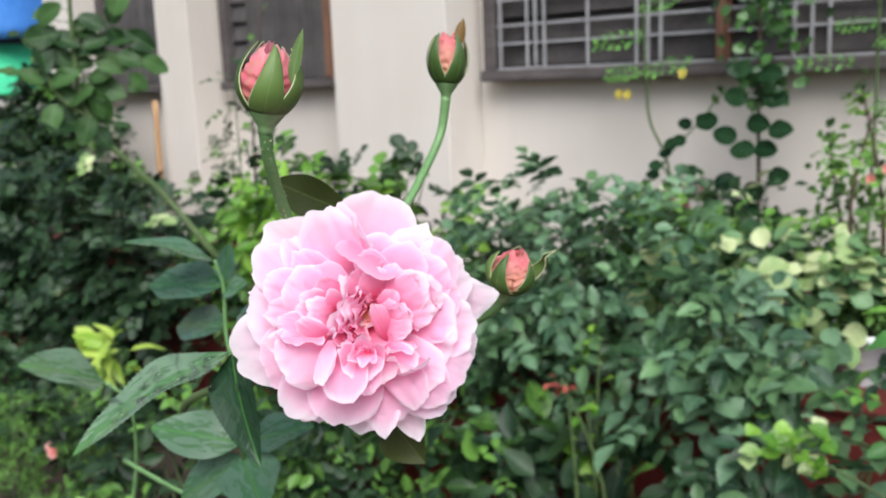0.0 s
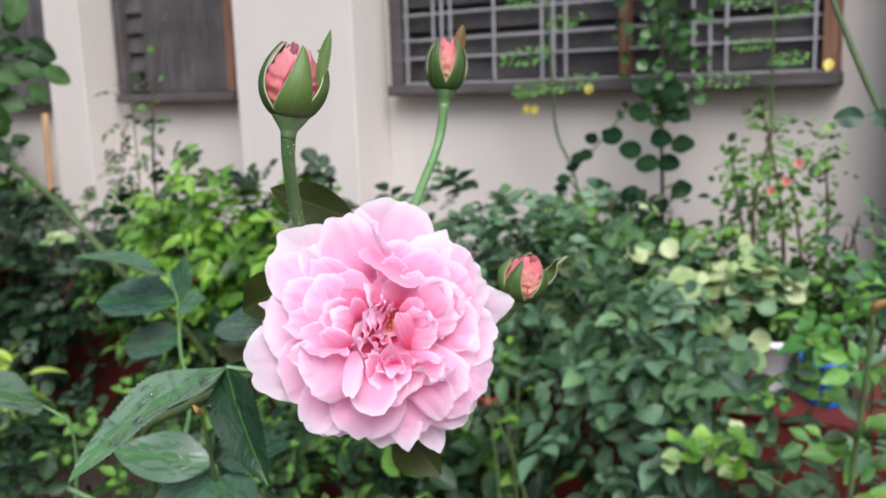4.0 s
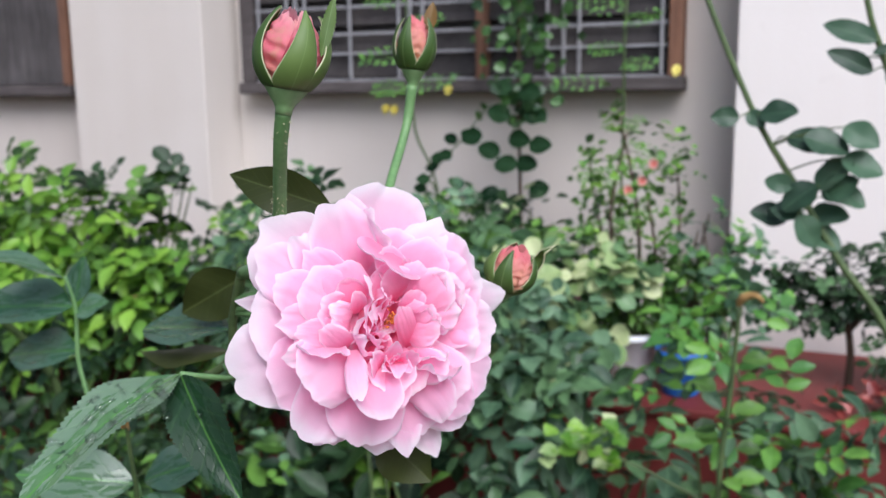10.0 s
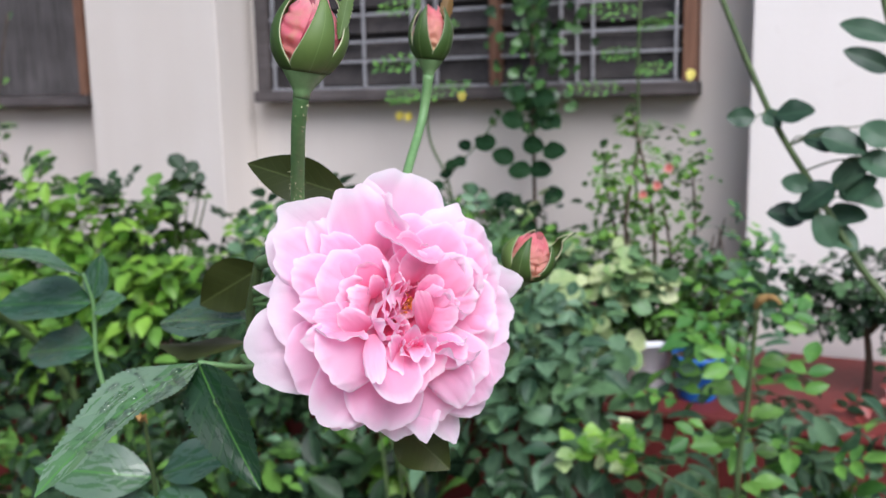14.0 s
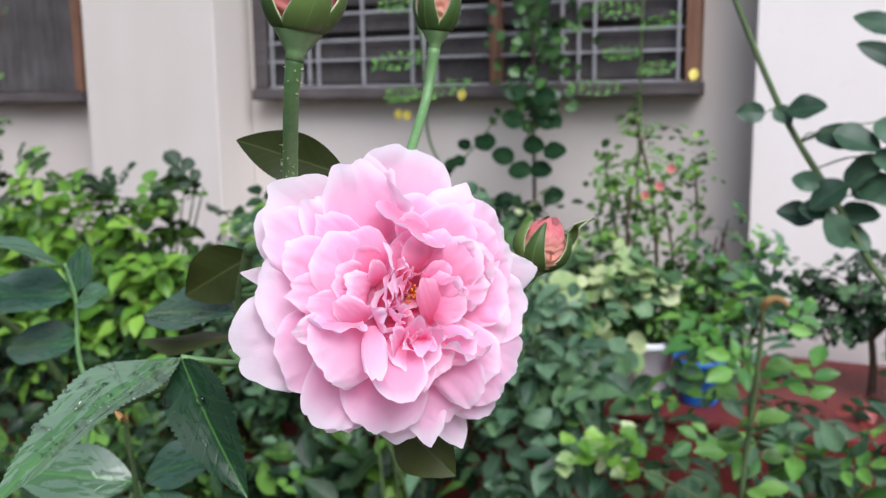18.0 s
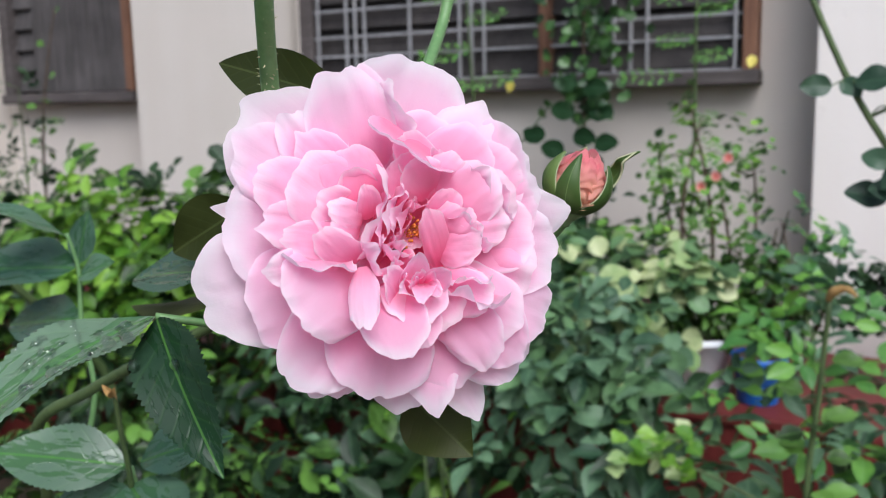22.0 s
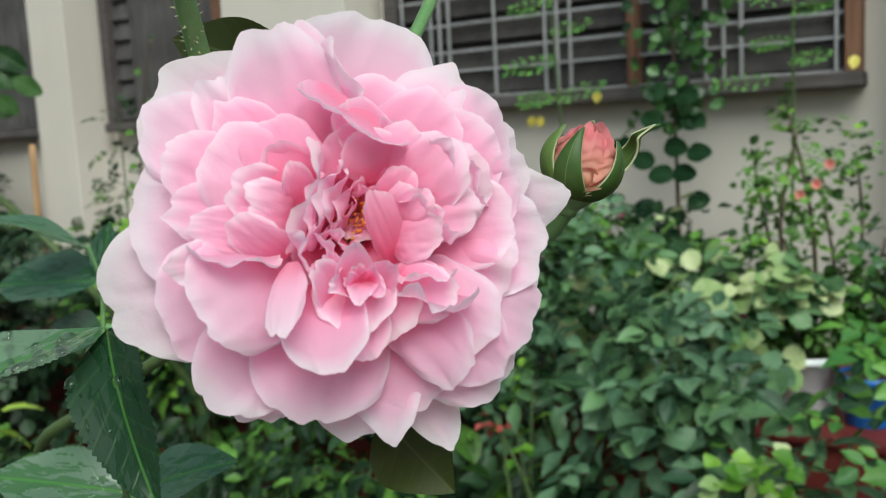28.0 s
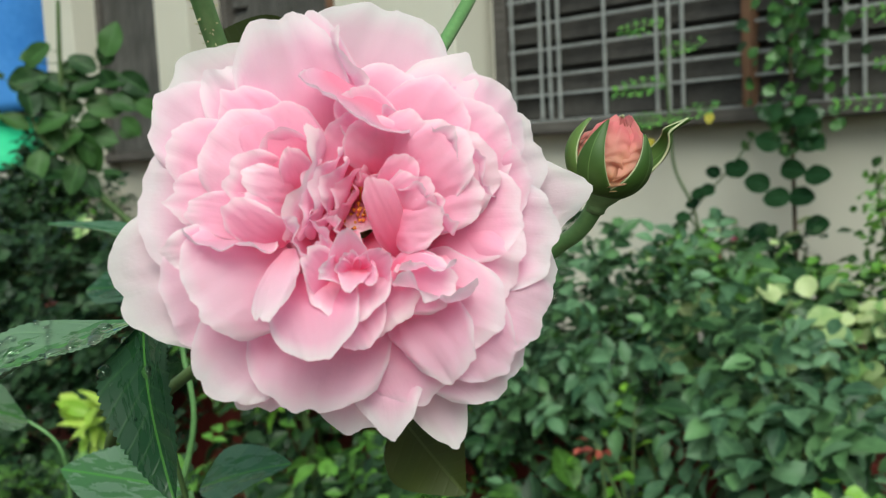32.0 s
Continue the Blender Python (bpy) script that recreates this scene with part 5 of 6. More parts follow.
# Half the leaves are G_DARK, as painted shade among the green ones.
shrub("low_green_plant", "low green leafy plant by the feathery one", "plant", (-1.35, 0.85, 0.0),
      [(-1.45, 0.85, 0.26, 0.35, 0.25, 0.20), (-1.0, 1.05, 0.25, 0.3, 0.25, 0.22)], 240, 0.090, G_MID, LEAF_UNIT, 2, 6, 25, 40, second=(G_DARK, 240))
shrub("rose_shrub", "rose shrub with dull green compound leaves", "rose bush", (-0.80, 1.32, 0.0),
      [(-0.80, 1.32, 0.70, 0.24, 0.2, 0.20), (-0.62, 1.38, 0.66, 0.20, 0.18, 0.20), (-0.95, 1.4, 0.6, 0.2, 0.2, 0.22), (-0.84, 1.3, 0.42, 0.18, 0.15, 0.22)],
      270, 0.084, G_ROSE, LEAF_UNIT, 2, 8, 26, 60, second=(G_SHEEN, 190), group="rose shrubs")
# Most leaves here are G_DARK: deep shade low in the bed, given as colour.
shrub("broadleaf_plant", "low plant with broad glossy green leaves", "plant", (-0.66, 1.2, 0.0),
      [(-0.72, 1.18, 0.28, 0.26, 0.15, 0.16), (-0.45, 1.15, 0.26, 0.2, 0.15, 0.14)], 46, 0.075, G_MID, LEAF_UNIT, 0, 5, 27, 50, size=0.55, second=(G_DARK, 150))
shrub("rose_shrub", "rose shrub with bluish-green compound leaves", "rose bush", (-0.28, 1.2, 0.0),
      [(-0.36, 1.2, 0.52, 0.16, 0.14, 0.12), (-0.20, 1.18, 0.46, 0.16, 0.14, 0.10), (-0.4, 1.25, 0.62, 0.12, 0.12, 0.1)], 70, 0.105, G_SHEEN, LEAF_UNIT, 2, 6, 28, 60, second=(G_ROSE, 60), group="rose shrubs")
shrub("variegated_plant", "plant with pale cream and green variegated leaves", "plant", (-0.40, 1.60, 0.47),
      [(-0.42, 1.58, 0.66, 0.16, 0.10, 0.11), (-0.30, 1.55, 0.70, 0.10, 0.08, 0.07)], 120, 0.044, G_ROSE, LEAF_ROUND, 0, 5, 29, 50, size=0.5, second=(G_PALE, 110))
shrub("rose_shrub", "sprawling rose shrub with dull green leaves over the red ledge", "rose bush", (0.05, 1.18, 0.0),
      [(-0.02, 1.16, 0.56, 0.16, 0.10, 0.06), (0.14, 1.2, 0.53, 0.16, 0.12, 0.05), (-0.04, 1.25, 0.67, 0.09, 0.08, 0.07), (0.20, 1.22, 0.44, 0.14, 0.10, 0.04)], 54, 0.090, G_SHEEN, LEAF_UNIT, 2, 7, 30, 54, second=(G_FERN, 40), group="rose shrubs")
shrub("flowering_plant", "slender upright plant with yellowish and reddish young leaves", "plant", (-0.24, 1.64, 0.47),
      [(-0.31, 1.68, 0.92, 0.05, 0.05, 0.14), (-0.24, 1.66, 0.84, 0.05, 0.05, 0.12), (-0.19, 1.68, 0.92, 0.04, 0.04, 0.09), (-0.34, 1.66, 0.76, 0.05, 0.05, 0.12), (-0.22, 1.64, 0.69, 0.08, 0.05, 0.07), (-0.39, 1.70, 0.90, 0.03, 0.03, 0.04)], 180, 0.038, G_MID, LEAF_ROUND, 1, 7, 31, 40, second=(G_YELLOW, 45), cane_mat=BARK)
shrub("flowering_plant", "thin upright canes with sparse green leaves before the wall", "plant", (-0.12, 1.58, 0.47),
      [(-0.11, 1.59, 0.78, 0.06, 0.05, 0.06), (-0.09, 1.58, 0.68, 0.09, 0.06, 0.08), (-0.03, 1.58, 0.72, 0.05, 0.05, 0.08)], 70, 0.044, G_SHEEN, LEAF_ROUND, 1, 8, 33, 40, second=(G_FERN, 60), cane_mat=BARK)
shrub("small_tree", "small tree with a thin dark trunk and fine dark leaves", "tree", (0.155, 1.69, 0.47),
      [(0.10, 1.69, 0.66, 0.09, 0.07, 0.05), (0.19, 1.69, 0.66, 0.10, 0.07, 0.06), (0.05, 1.68, 0.63, 0.06, 0.06, 0.04), (0.27, 1.7, 0.70, 0.09, 0.08, 0.09), (0.14, 1.69, 0.71, 0.10, 0.06, 0.04)], 260, 0.036, G_DARK, LEAF_ROUND, 2, 6, 32, 30, cane_mat=BARK, cane_r=0.005, fork=(0.148, 1.69, 0.60), second=(G_ROSE, 60))
shrub("low_green_plant", "thin upright sprigs of lime-green leaves in the bed", "plant", (-0.62, 1.22, 0.0),
      [(-0.62, 1.21, 0.58, 0.03, 0.03, 0.03), (-0.61, 1.19, 0.46, 0.05, 0.03, 0.04), (-0.68, 1.19, 0.50, 0.04, 0.03, 0.05), (-0.42, 1.18, 0.545, 0.03, 0.03, 0.02)], 16, 0.05, G_YELLOW, LEAF_UNIT, 1, 5, 34, 12, size=0.55)


def rose_clump():
    """The pale young leaves at the end of a cane."""
    top = thing("rose_shrub", (0.10, 1.02, 0.0), "rose cane with pale lime young leaves at its end", "rose bush", "rose shrubs")
    stem_part("cane", [(0.10, 1.02, 0.0), (0.09, 1.01, 0.35), (0.02, 1.0, 0.47), (-0.10, 1.0, 0.53), (-0.19, 1.0, 0.555)], [0.005, 0.004, 0.003, 0.0025, 0.0015], CANE, top, 7)
    rng = random.Random(4)
    for k in range(34):
        c = Vector((-0.20 + rng.uniform(-0.055, 0.055), 1.0 + rng.uniform(-0.03, 0.03), 0.555 + rng.uniform(-0.02, 0.028)))
        d = Vector((rng.uniform(-1, 1), rng.uniform(-0.8, 0.3), rng.uniform(-0.3, 0.6))).normalized()
        leaflet("leaf", top, c, c + d * rng.uniform(0.022, 0.034), (0.2, -0.5, 0.8), 0.026, G_YELLOW if k % 3 else G_PALE, 0.15, 0.25, "", k, 0.05, nv=8)
    return top


rose_clump()


def withered_cane():
    top = thing("rose_cane", (0.0, 0.935, 0.0), "single green rose cane with a withered brown tip", "rose bush")
    stem_part("cane", [(0.0, 0.935, 0.0), (0.001, 0.935, 0.53), (0.01, 0.935, 0.673), (0.018, 0.935, 0.80)], [0.005, 0.004, 0.0035, 0.003], CANE, top, 7)
    stem_part("withered_tip", [(0.016, 0.935, 0.80), (0.022, 0.93, 0.812), (0.036, 0.93, 0.816), (0.046, 0.93, 0.808)], [0.003, 0.006, 0.004, 0.002], DEAD, top, 7, "withered brown end")
    rng = random.Random(9)
    for k in range(16):
        z = rng.uniform(0.5, 0.76)
        c = Vector((0.008, 0.935, z))
        a = rng.random() * 6.28
        d = Vector((math.cos(a), math.sin(a) * 0.6, rng.uniform(-0.2, 0.3)))
        leaflet("leaf", top, c + d * 0.015, c + d * rng.uniform(0.045, 0.065), (0.1, -0.5, 0.85), 0.026, G_MID, 0.2, 0.25, "", k, 0.05, nv=8)
    return top


withered_cane()


def long_twig(name, label, pts, radii, mat, leaf_mat, spots, size, seed, wide=0.62):
    """A twig with leaflets at marked spots: (share of the way, angle, how many)."""
    top = thing(name, (pts[-1][0], pts[-1][1], 0.0), label, "rose bush")
    stem_part("cane", list(pts) + [(pts[-1][0], pts[-1][1], 0.0)], list(radii) + [radii[-1]], mat, top, 8)
    _, _, fine = tube_data(pts, radii, 5)
    rng = random.Random(seed)
    for s, ang, n in spots:
        i = min(int(s * (len(fine) - 1)), len(fine) - 2)
        p = fine[i]
        a = radians(ang)
        d = Vector((math.cos(a), rng.uniform(-0.35, 0.1), math.sin(a))).normalized()
        side = d.cross(Vector((0, -1, 0.3))).normalized()
        end = p + d * size * (0.7 + 0.5 * n)
        stem_part("leaf_stalk", [p, p.lerp(end, 0.5), end], [0.0012, 0.001, 0.0008], mat, top, 5)
        face = Vector((rng.uniform(-0.3, 0.3), -0.75, rng.uniform(0.2, 0.7)))
        leaflet("leaf", top, end, end + d * size * 1.1, face, size * wide * 1.1, leaf_mat, 0.1, 0.25, "", rng.randrange(99), 0.03, nv=10)
        for k in range(n):
            q = p.lerp(end, 0.45 + 0.5 * k / max(n, 1))
            for sg in (-1, 1):
                e = q + (d * 0.35 + side * sg).normalized() * size * rng.uniform(0.85, 1.05)
                leaflet("leaf", top, q, e, face + Vector((rng.uniform(-0.3, 0.3), 0, rng.uniform(-0.2, 0.2))), size * wide, leaf_mat, 0.1, 0.25, "", rng.randrange(99), 0.03, nv=10)
    return top


def leafy_cane(name, label, pts, radii, leaf_mat, leaves, across, wide, seed, on=None):
    """A cane with leaflets held out from it: the middle of each, its lean in degrees and its length. across: the level way along which leaves spread."""
    top = on or thing(name, (pts[-1][0], pts[-1][1], 0.0), label, "rose bush")
    foot = [] if on else [(pts[-1][0], pts[-1][1], 0.0)]
    stem_part("cane", list(pts) + foot, list(radii) + [radii[-1]] * len(foot), CANE, top, 8)
    _, _, fine = tube_data(pts, radii, 5)
    rng = random.Random(seed)
    ax = Vector(across).normalized()
    away = ax.cross(Vector((0, 0, 1)))
    for x, y, z, ang, size in leaves:
        c = Vector((x, y, z)) + away * rng.uniform(-0.012, 0.012)
        a = radians(ang)
        d = (ax * math.cos(a) + Vector((0, 0, math.sin(a))) + away * rng.uniform(-0.25, 0.35)).normalized()
        foot = c - d * size * 0.5
        near = min(fine, key=lambda q: (q - foot).length + 0.3 * abs(q.z - foot.z + 0.01))
        stem_part("leaf_stalk", [near, near.lerp(foot, 0.55) + Vector((0, 0, 0.004)), foot], [0.0011, 0.0009, 0.0007], CANE, top, 5)
        face = away * 0.75 + Vector((rng.uniform(-0.3, 0.3), rng.uniform(-0.3, 0.3), rng.uniform(0.2, 0.8)))
        leaflet("leaf", top, foot, c + d * size * 0.42, face, size * wide, leaf_mat, 0.10, 0.22, "", rng.randrange(99), 0.02, nv=14, full=0.65)
    return top


leafy_cane("rose_cane", "arching green rose cane with dark rounded leaflets", [(-0.022, 0.77, 1.20), (-0.01, 0.77, 1.16), (0.042, 0.77, 1.042), (0.091, 0.77, 0.961), (0.133, 0.77, 0.891), (0.18, 0.77, 0.823), (0.25, 0.78, 0.65)],
           [0.0028, 0.003, 0.0032, 0.0034, 0.0036, 0.004, 0.005], G_CANE,
           [(x, 0.765, z, a, s * 0.88) for x, z, a, s in ((0.011, 1.042, 180, 0.036), (0.044, 1.039, -40, 0.031), (0.067, 1.046, 5, 0.049), (0.096, 1.016, -15, 0.053), (0.114, 1.014, -20, 0.058), (0.145, 1.022, -30, 0.049), (0.148, 0.992, -20, 0.053), (0.123, 0.986, 40, 0.058), (0.067, 0.974, 170, 0.036), (0.088, 0.959, -140, 0.053), (0.133, 0.961, -25, 0.058), (0.057, 0.938, 170, 0.049), (0.076, 0.945, 175, 0.04), (0.12, 0.94, 0, 0.049), (0.099, 0.924, -60, 0.049), (0.129, 0.972, 30, 0.049), (0.114, 0.916, -30, 0.053))], (1, 0, 0), 0.70, 6)
leafy_cane("rose_cane", "rose cane with pairs of dark leaflets", [(0.128, 0.77, 1.22), (0.145, 0.77, 1.14), (0.17, 0.78, 1.07), (0.22, 0.80, 0.90), (0.30, 0.82, 0.6)],
           [0.0026, 0.003, 0.0034, 0.004, 0.005], G_CANE, [(x, 0.765, z, a, s * 0.88) for x, z, a, s in ((0.125, 1.126, 160, 0.067), (0.127, 1.098, 155, 0.062), (0.134, 1.092, -10, 0.027), (0.16, 1.108, 20, 0.027), (0.172, 1.074, -60, 0.04))], (1, 0, 0), 0.42, 7)


shrub("vine_foot_shrub", "dark leafy shrub with a few pale leaves below the vine", "shrub", (-0.62, 1.78, 0.472),
      [(-0.70, 1.78, 0.74, 0.10, 0.07, 0.08), (-0.58, 1.78, 0.76, 0.09, 0.06, 0.07), (-0.84, 1.76, 0.72, 0.10, 0.07, 0.08)], 130, 0.052, G_DARK, LEAF_ROUND, 1, 7, 91, 30, second=(G_PALE, 22))

# climbing vine with round leaves on the wall
def round_vine():
    top = thing("climbing_vine", (-0.625, 1.97, 0.47), "climbing vine with dark round leaves in pairs against the wall", "vine")
    stem_part("stem", [(-0.622, 1.97, 0.47), (-0.624, 1.95, 0.675), (-0.627, 1.94, 0.975), (-0.628, 1.94, 1.23), (-0.62, 1.94, 1.7)], [0.006, 0.005, 0.0045, 0.004, 0.003], BARK, top, 7)
    stem_part("stem", [(-0.63, 1.97, 0.47), (-0.85, 1.94, 0.80), (-0.868, 1.94, 0.85), (-0.78, 1.93, 0.94), (-0.705, 1.93, 1.028)], [0.004, 0.003, 0.003, 0.0025, 0.002], CANE, top, 6)
    rng = random.Random(8)
    for x, z in ((-0.668, 1.009), (-0.575, 1.003), (-0.621, 0.945), (-0.564, 0.931), (-0.693, 0.918), (-0.650, 0.884), (-0.691, 0.806), (-0.566, 0.823), (-0.620, 0.787), (-0.600, 0.885),
                 (-0.665, 1.07), (-0.59, 1.06), (-0.64, 0.74), (-0.58, 0.72), (-0.86, 0.87), (-0.84, 0.895), (-0.875, 0.84), (-0.89, 0.815), (-0.80, 0.945), (-0.81, 0.905), (-0.76, 0.955), (-0.78, 0.83), (-0.74, 0.95)):
        small = 0.034 if x < -0.74 else 0.054
        d = Vector((1 if x > -0.625 else -1, rng.uniform(-0.2, 0.1), rng.uniform(-0.25, 0.25))).normalized()
        c = Vector((x, 1.92 + rng.uniform(-0.02, 0.01), z))
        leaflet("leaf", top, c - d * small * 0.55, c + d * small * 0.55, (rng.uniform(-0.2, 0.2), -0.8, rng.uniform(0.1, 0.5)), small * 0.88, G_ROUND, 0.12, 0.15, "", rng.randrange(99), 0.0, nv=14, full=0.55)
    # the tangle of small leaves higher up
    g = np.random.default_rng(3)
    n = 330
    at = np.c_[g.normal(-0.62, 0.05, n), g.uniform(1.90, 1.97, n), g.uniform(0.98, 1.62, n)]
    ups = np.c_[g.normal(0, 0.4, n), -np.ones(n), g.normal(0.5, 0.4, n)]
    dirs = np.c_[g.normal(0, 1, n), g.normal(0, 0.2, n), g.normal(-0.2, 0.6, n)]
    v, f, uv = gather(LEAF_ROUND, at - np.array(top.location), dirs, ups, g.uniform(0.018, 0.036, n))
    part_mesh("foliage", mesh_of("foliage", v, f, G_VINE, uv), top, kind="stuff")
    return top


round_vine()


def frond(top, a, b, width, mat, pairs, seed):
    """A feathery frond: fine leaflets in pairs along a stalk."""
    rng = np.random.default_rng(seed)
    a, b = np.array(a), np.array(b)
    d = (b - a) / np.linalg.norm(b - a)
    up = np.array((0.0, -0.55, 0.85))
    s = np.cross(d, up)
    s /= np.linalg.norm(s)
    O, Y, Z, S = [], [], [], []
    for k in range(pairs):
        u = (k + 0.4) / pairs
        sub = 1.5 * width * (math.sin(math.pi * (0.15 + 0.8 * u)) ** 0.7)
        for sg in (-1, 1):
            for q in range(4):
                if rng.random() < 0.2:
                    continue
                w = (q + 0.6) / 4
                base = a + (b - a) * u + (s * sg + d * 0.25) * sub * w
                for tg in (-1, 1):
                    O.append(base)
                    Y.append(d * 0.8 * tg + s * sg * 0.7 + rng.normal(0, 0.35, 3))
                    Z.append(up + rng.normal(0, 0.25, 3))
                    S.append(width * 0.30 * rng.uniform(0.8, 1.2))
    o = np.array(parent_origin(top))
    v, f, uv = gather(LEAF_ROUND, np.array(O) - o, np.array(Y), np.array(Z), np.array(S))
    part_mesh("frond", mesh_of("frond", v, f, mat, uv), top, "feathery green frond")
    stem_part("leaf_stalk", [a, (a + b) / 2 + np.array((0, 0, 0.004)), b], [0.0014, 0.0011, 0.0007], CANE, top, 5)


def fern_tree(name, base, stem, fronds, yellow, label):
    top = thing(name, base, label, "plant")
    stem_part("stem", stem, [0.0035] * (len(stem) - 1) + [0.002], CANE, top, 6)
    for k, (a, b, w) in enumerate(fronds):
        frond(top, a, b, w, G_FERN, 6, 40 + k)
    for k, c in enumerate(yellow):
        c = Vector(c)
        leaflet("leaf", top, c + Vector((0, 0, 0.014)), c - Vector((0.004, 0.004, 0.014)), (0.2, -0.9, 0.2), 0.022, G_YELLOWING, 0.2, 0.3, "leaf turned yellow", k, 0.0, nv=6)
    return top


fern_tree("feathery_sapling", (-0.82, 1.93, 0.47), [(-0.82, 1.93, 0.47), (-0.848, 1.93, 0.81), (-0.90, 1.92, 0.95), (-0.911, 1.92, 1.056), (-0.93, 1.93, 1.3)],
          [((-0.905, 1.90, 1.165), (-1.035, 1.86, 1.145), 0.030), ((-0.92, 1.90, 1.075), (-0.765, 1.86, 1.092), 0.028), ((-0.92, 1.90, 1.075), (-1.0, 1.87, 1.07), 0.026), ((-0.91, 1.9, 1.24), (-0.80, 1.87, 1.235), 0.026), ((-0.91, 1.9, 1.30), (-1.02, 1.87, 1.29), 0.028)],
          [(-0.785, 1.87, 1.068), (-0.975, 1.9, 1.02), (-0.95, 1.9, 1.018)], "slender sapling with feathery fronds and a few yellow leaves")
fern_tree("feathery_sapling", (-0.38, 1.92, 0.47), [(-0.38, 1.92, 0.47), (-0.369, 1.92, 0.646), (-0.362, 1.92, 0.95), (-0.36, 1.91, 1.207), (-0.35, 1.91, 1.45)],
          [((-0.40, 1.90, 1.083), (-0.52, 1.87, 1.078), 0.022), ((-0.36, 1.90, 1.125), (-0.28, 1.87, 1.12), 0.022), ((-0.36, 1.9, 1.16), (-0.44, 1.88, 1.155), 0.02), ((-0.36, 1.9, 1.22), (-0.27, 1.88, 1.23), 0.024), ((-0.36, 1.9, 1.25), (-0.47, 1.88, 1.26), 0.026),
           ((-0.365, 1.9, 0.93), (-0.27, 1.87, 0.90), 0.03), ((-0.365, 1.9, 0.86), (-0.45, 1.87, 0.88), 0.035), ((-0.365, 1.9, 0.99), (-0.31, 1.87, 0.985), 0.022), ((-0.365, 1.9, 0.78), (-0.29, 1.87, 0.76), 0.03), ((-0.366, 1.9, 0.74), (-0.44, 1.87, 0.72), 0.03)],
          [(-0.232, 1.87, 1.105)], "tall thin plant with small feathery leaves against the wall")

# top left: a leafy branch that reaches in from beyond
branch = leafy_cane("leafy_branch", "arching green cane with broad dark leaves along its upper part", [(-1.51, 0.727, 1.33), (-1.521, 0.726, 1.217), (-1.525, 0.7275, 1.119), (-1.520, 0.735, 1.052), (-1.4955, 0.773, 0.97), (-1.4416, 0.845, 0.866), (-1.367, 0.917, 0.721), (-1.40, 1.15, 0.45)],
           [0.004, 0.0045, 0.005, 0.006, 0.007, 0.007, 0.008, 0.009], G_BRANCH, [(-1.555, 0.688, 1.234, 200, 0.051),
           (-1.537, 0.713, 1.185, 150, 0.067),
           (-1.547, 0.699, 1.148, -60, 0.067),
           (-1.521, 0.734, 1.141, -20, 0.065),
           (-1.498, 0.764, 1.178, 20, 0.056),
           (-1.477, 0.793, 1.239, 80, 0.056),
           (-1.475, 0.795, 1.184, -60, 0.052),
           (-1.516, 0.740, 1.063, -70, 0.070),
           (-1.462, 0.813, 1.139, -25, 0.059),
           (-1.582, 0.653, 1.120, 160, 0.044),
           (-1.557, 0.686, 1.030, -100, 0.067),
           (-1.506, 0.754, 1.051, -70, 0.063),
           (-1.480, 0.788, 1.013, -10, 0.030),
           (-1.516, 0.740, 1.211, 60, 0.049),
           (-1.497, 0.766, 1.112, 10, 0.056),
           (-1.539, 0.710, 1.081, -50, 0.058),
           (-1.536, 0.694, 1.236, 35, 0.068),
           (-1.548, 0.678, 1.19, 10, 0.082),
           (-1.539, 0.699, 1.159, -50, 0.075),
           (-1.509, 0.753, 1.17, -25, 0.082),
           (-1.475, 0.803, 1.246, 60, 0.075),
           (-1.48, 0.801, 1.183, 0, 0.075),
           (-1.503, 0.758, 1.217, 150, 0.061),
           (-1.46, 0.838, 1.142, -35, 0.075),
           (-1.524, 0.727, 1.137, 10, 0.082),
           (-1.497, 0.777, 1.082, -20, 0.088),
           (-1.507, 0.76, 1.049, -70, 0.088),
           (-1.546, 0.686, 1.025, 170, 0.088),
           (-1.525, 0.727, 1.072, -150, 0.075),
           (-1.485, 0.795, 1.009, 10, 0.041),
           (-1.504, 0.759, 0.989, -60, 0.061),
           (-1.47, 0.824, 1.086, -10, 0.041),
           (-1.55, 0.678, 1.147, -80, 0.068),
           (-1.533, 0.712, 1.11, 20, 0.075),
           (-1.446, 0.831, 1.176, -35, 0.07),
           (-1.432, 0.851, 1.128, -30, 0.06),
           (-1.453, 0.822, 1.096, -50, 0.05),
           (-1.467, 0.804, 1.262, 70, 0.075),
           (-1.481, 0.785, 1.135, -15, 0.075),
           (-1.52, 0.734, 1.004, -110, 0.07)], (0.6, 0.8, 0), 0.62, 16)
leafy_cane("leafy_branch", "thin side branch with a few broad leaves", [(-1.556, 0.665, 1.175), (-1.5476, 0.6844, 1.0988), (-1.5351, 0.7081, 1.0591), (-1.515, 0.745, 1.03)],
           [0.002, 0.003, 0.004, 0.005], G_BRANCH, [(-1.569, 0.634, 1.196, 0, 0.027), (-1.561, 0.657, 1.112, -30, 0.054), (-1.581, 0.616, 1.125, 170, 0.048), (-1.513, 0.742, 1.2, 160, 0.054)], (0.6, 0.8, 0), 0.6, 17, on=branch)

# a thin sapling in front of the narrow window
long_twig("sapling", "thin sapling with pale young leaves", [(-2.19, 1.75, 1.33), (-2.263, 1.75, 1.08), (-2.306, 1.76, 0.852), (-2.33, 1.78, 0.6)], [0.002, 0.003, 0.004, 0.005], BARK, G_MID,
          [(0.1, 30, 0), (0.18, 160, 0), (0.3, 20, 0), (0.4, 170, 0), (0.5, 10, 0), (0.62, 200, 0), (0.56, 160, 0), (0.70, 20, 0), (0.80, 160, 0)], 0.034, 18)


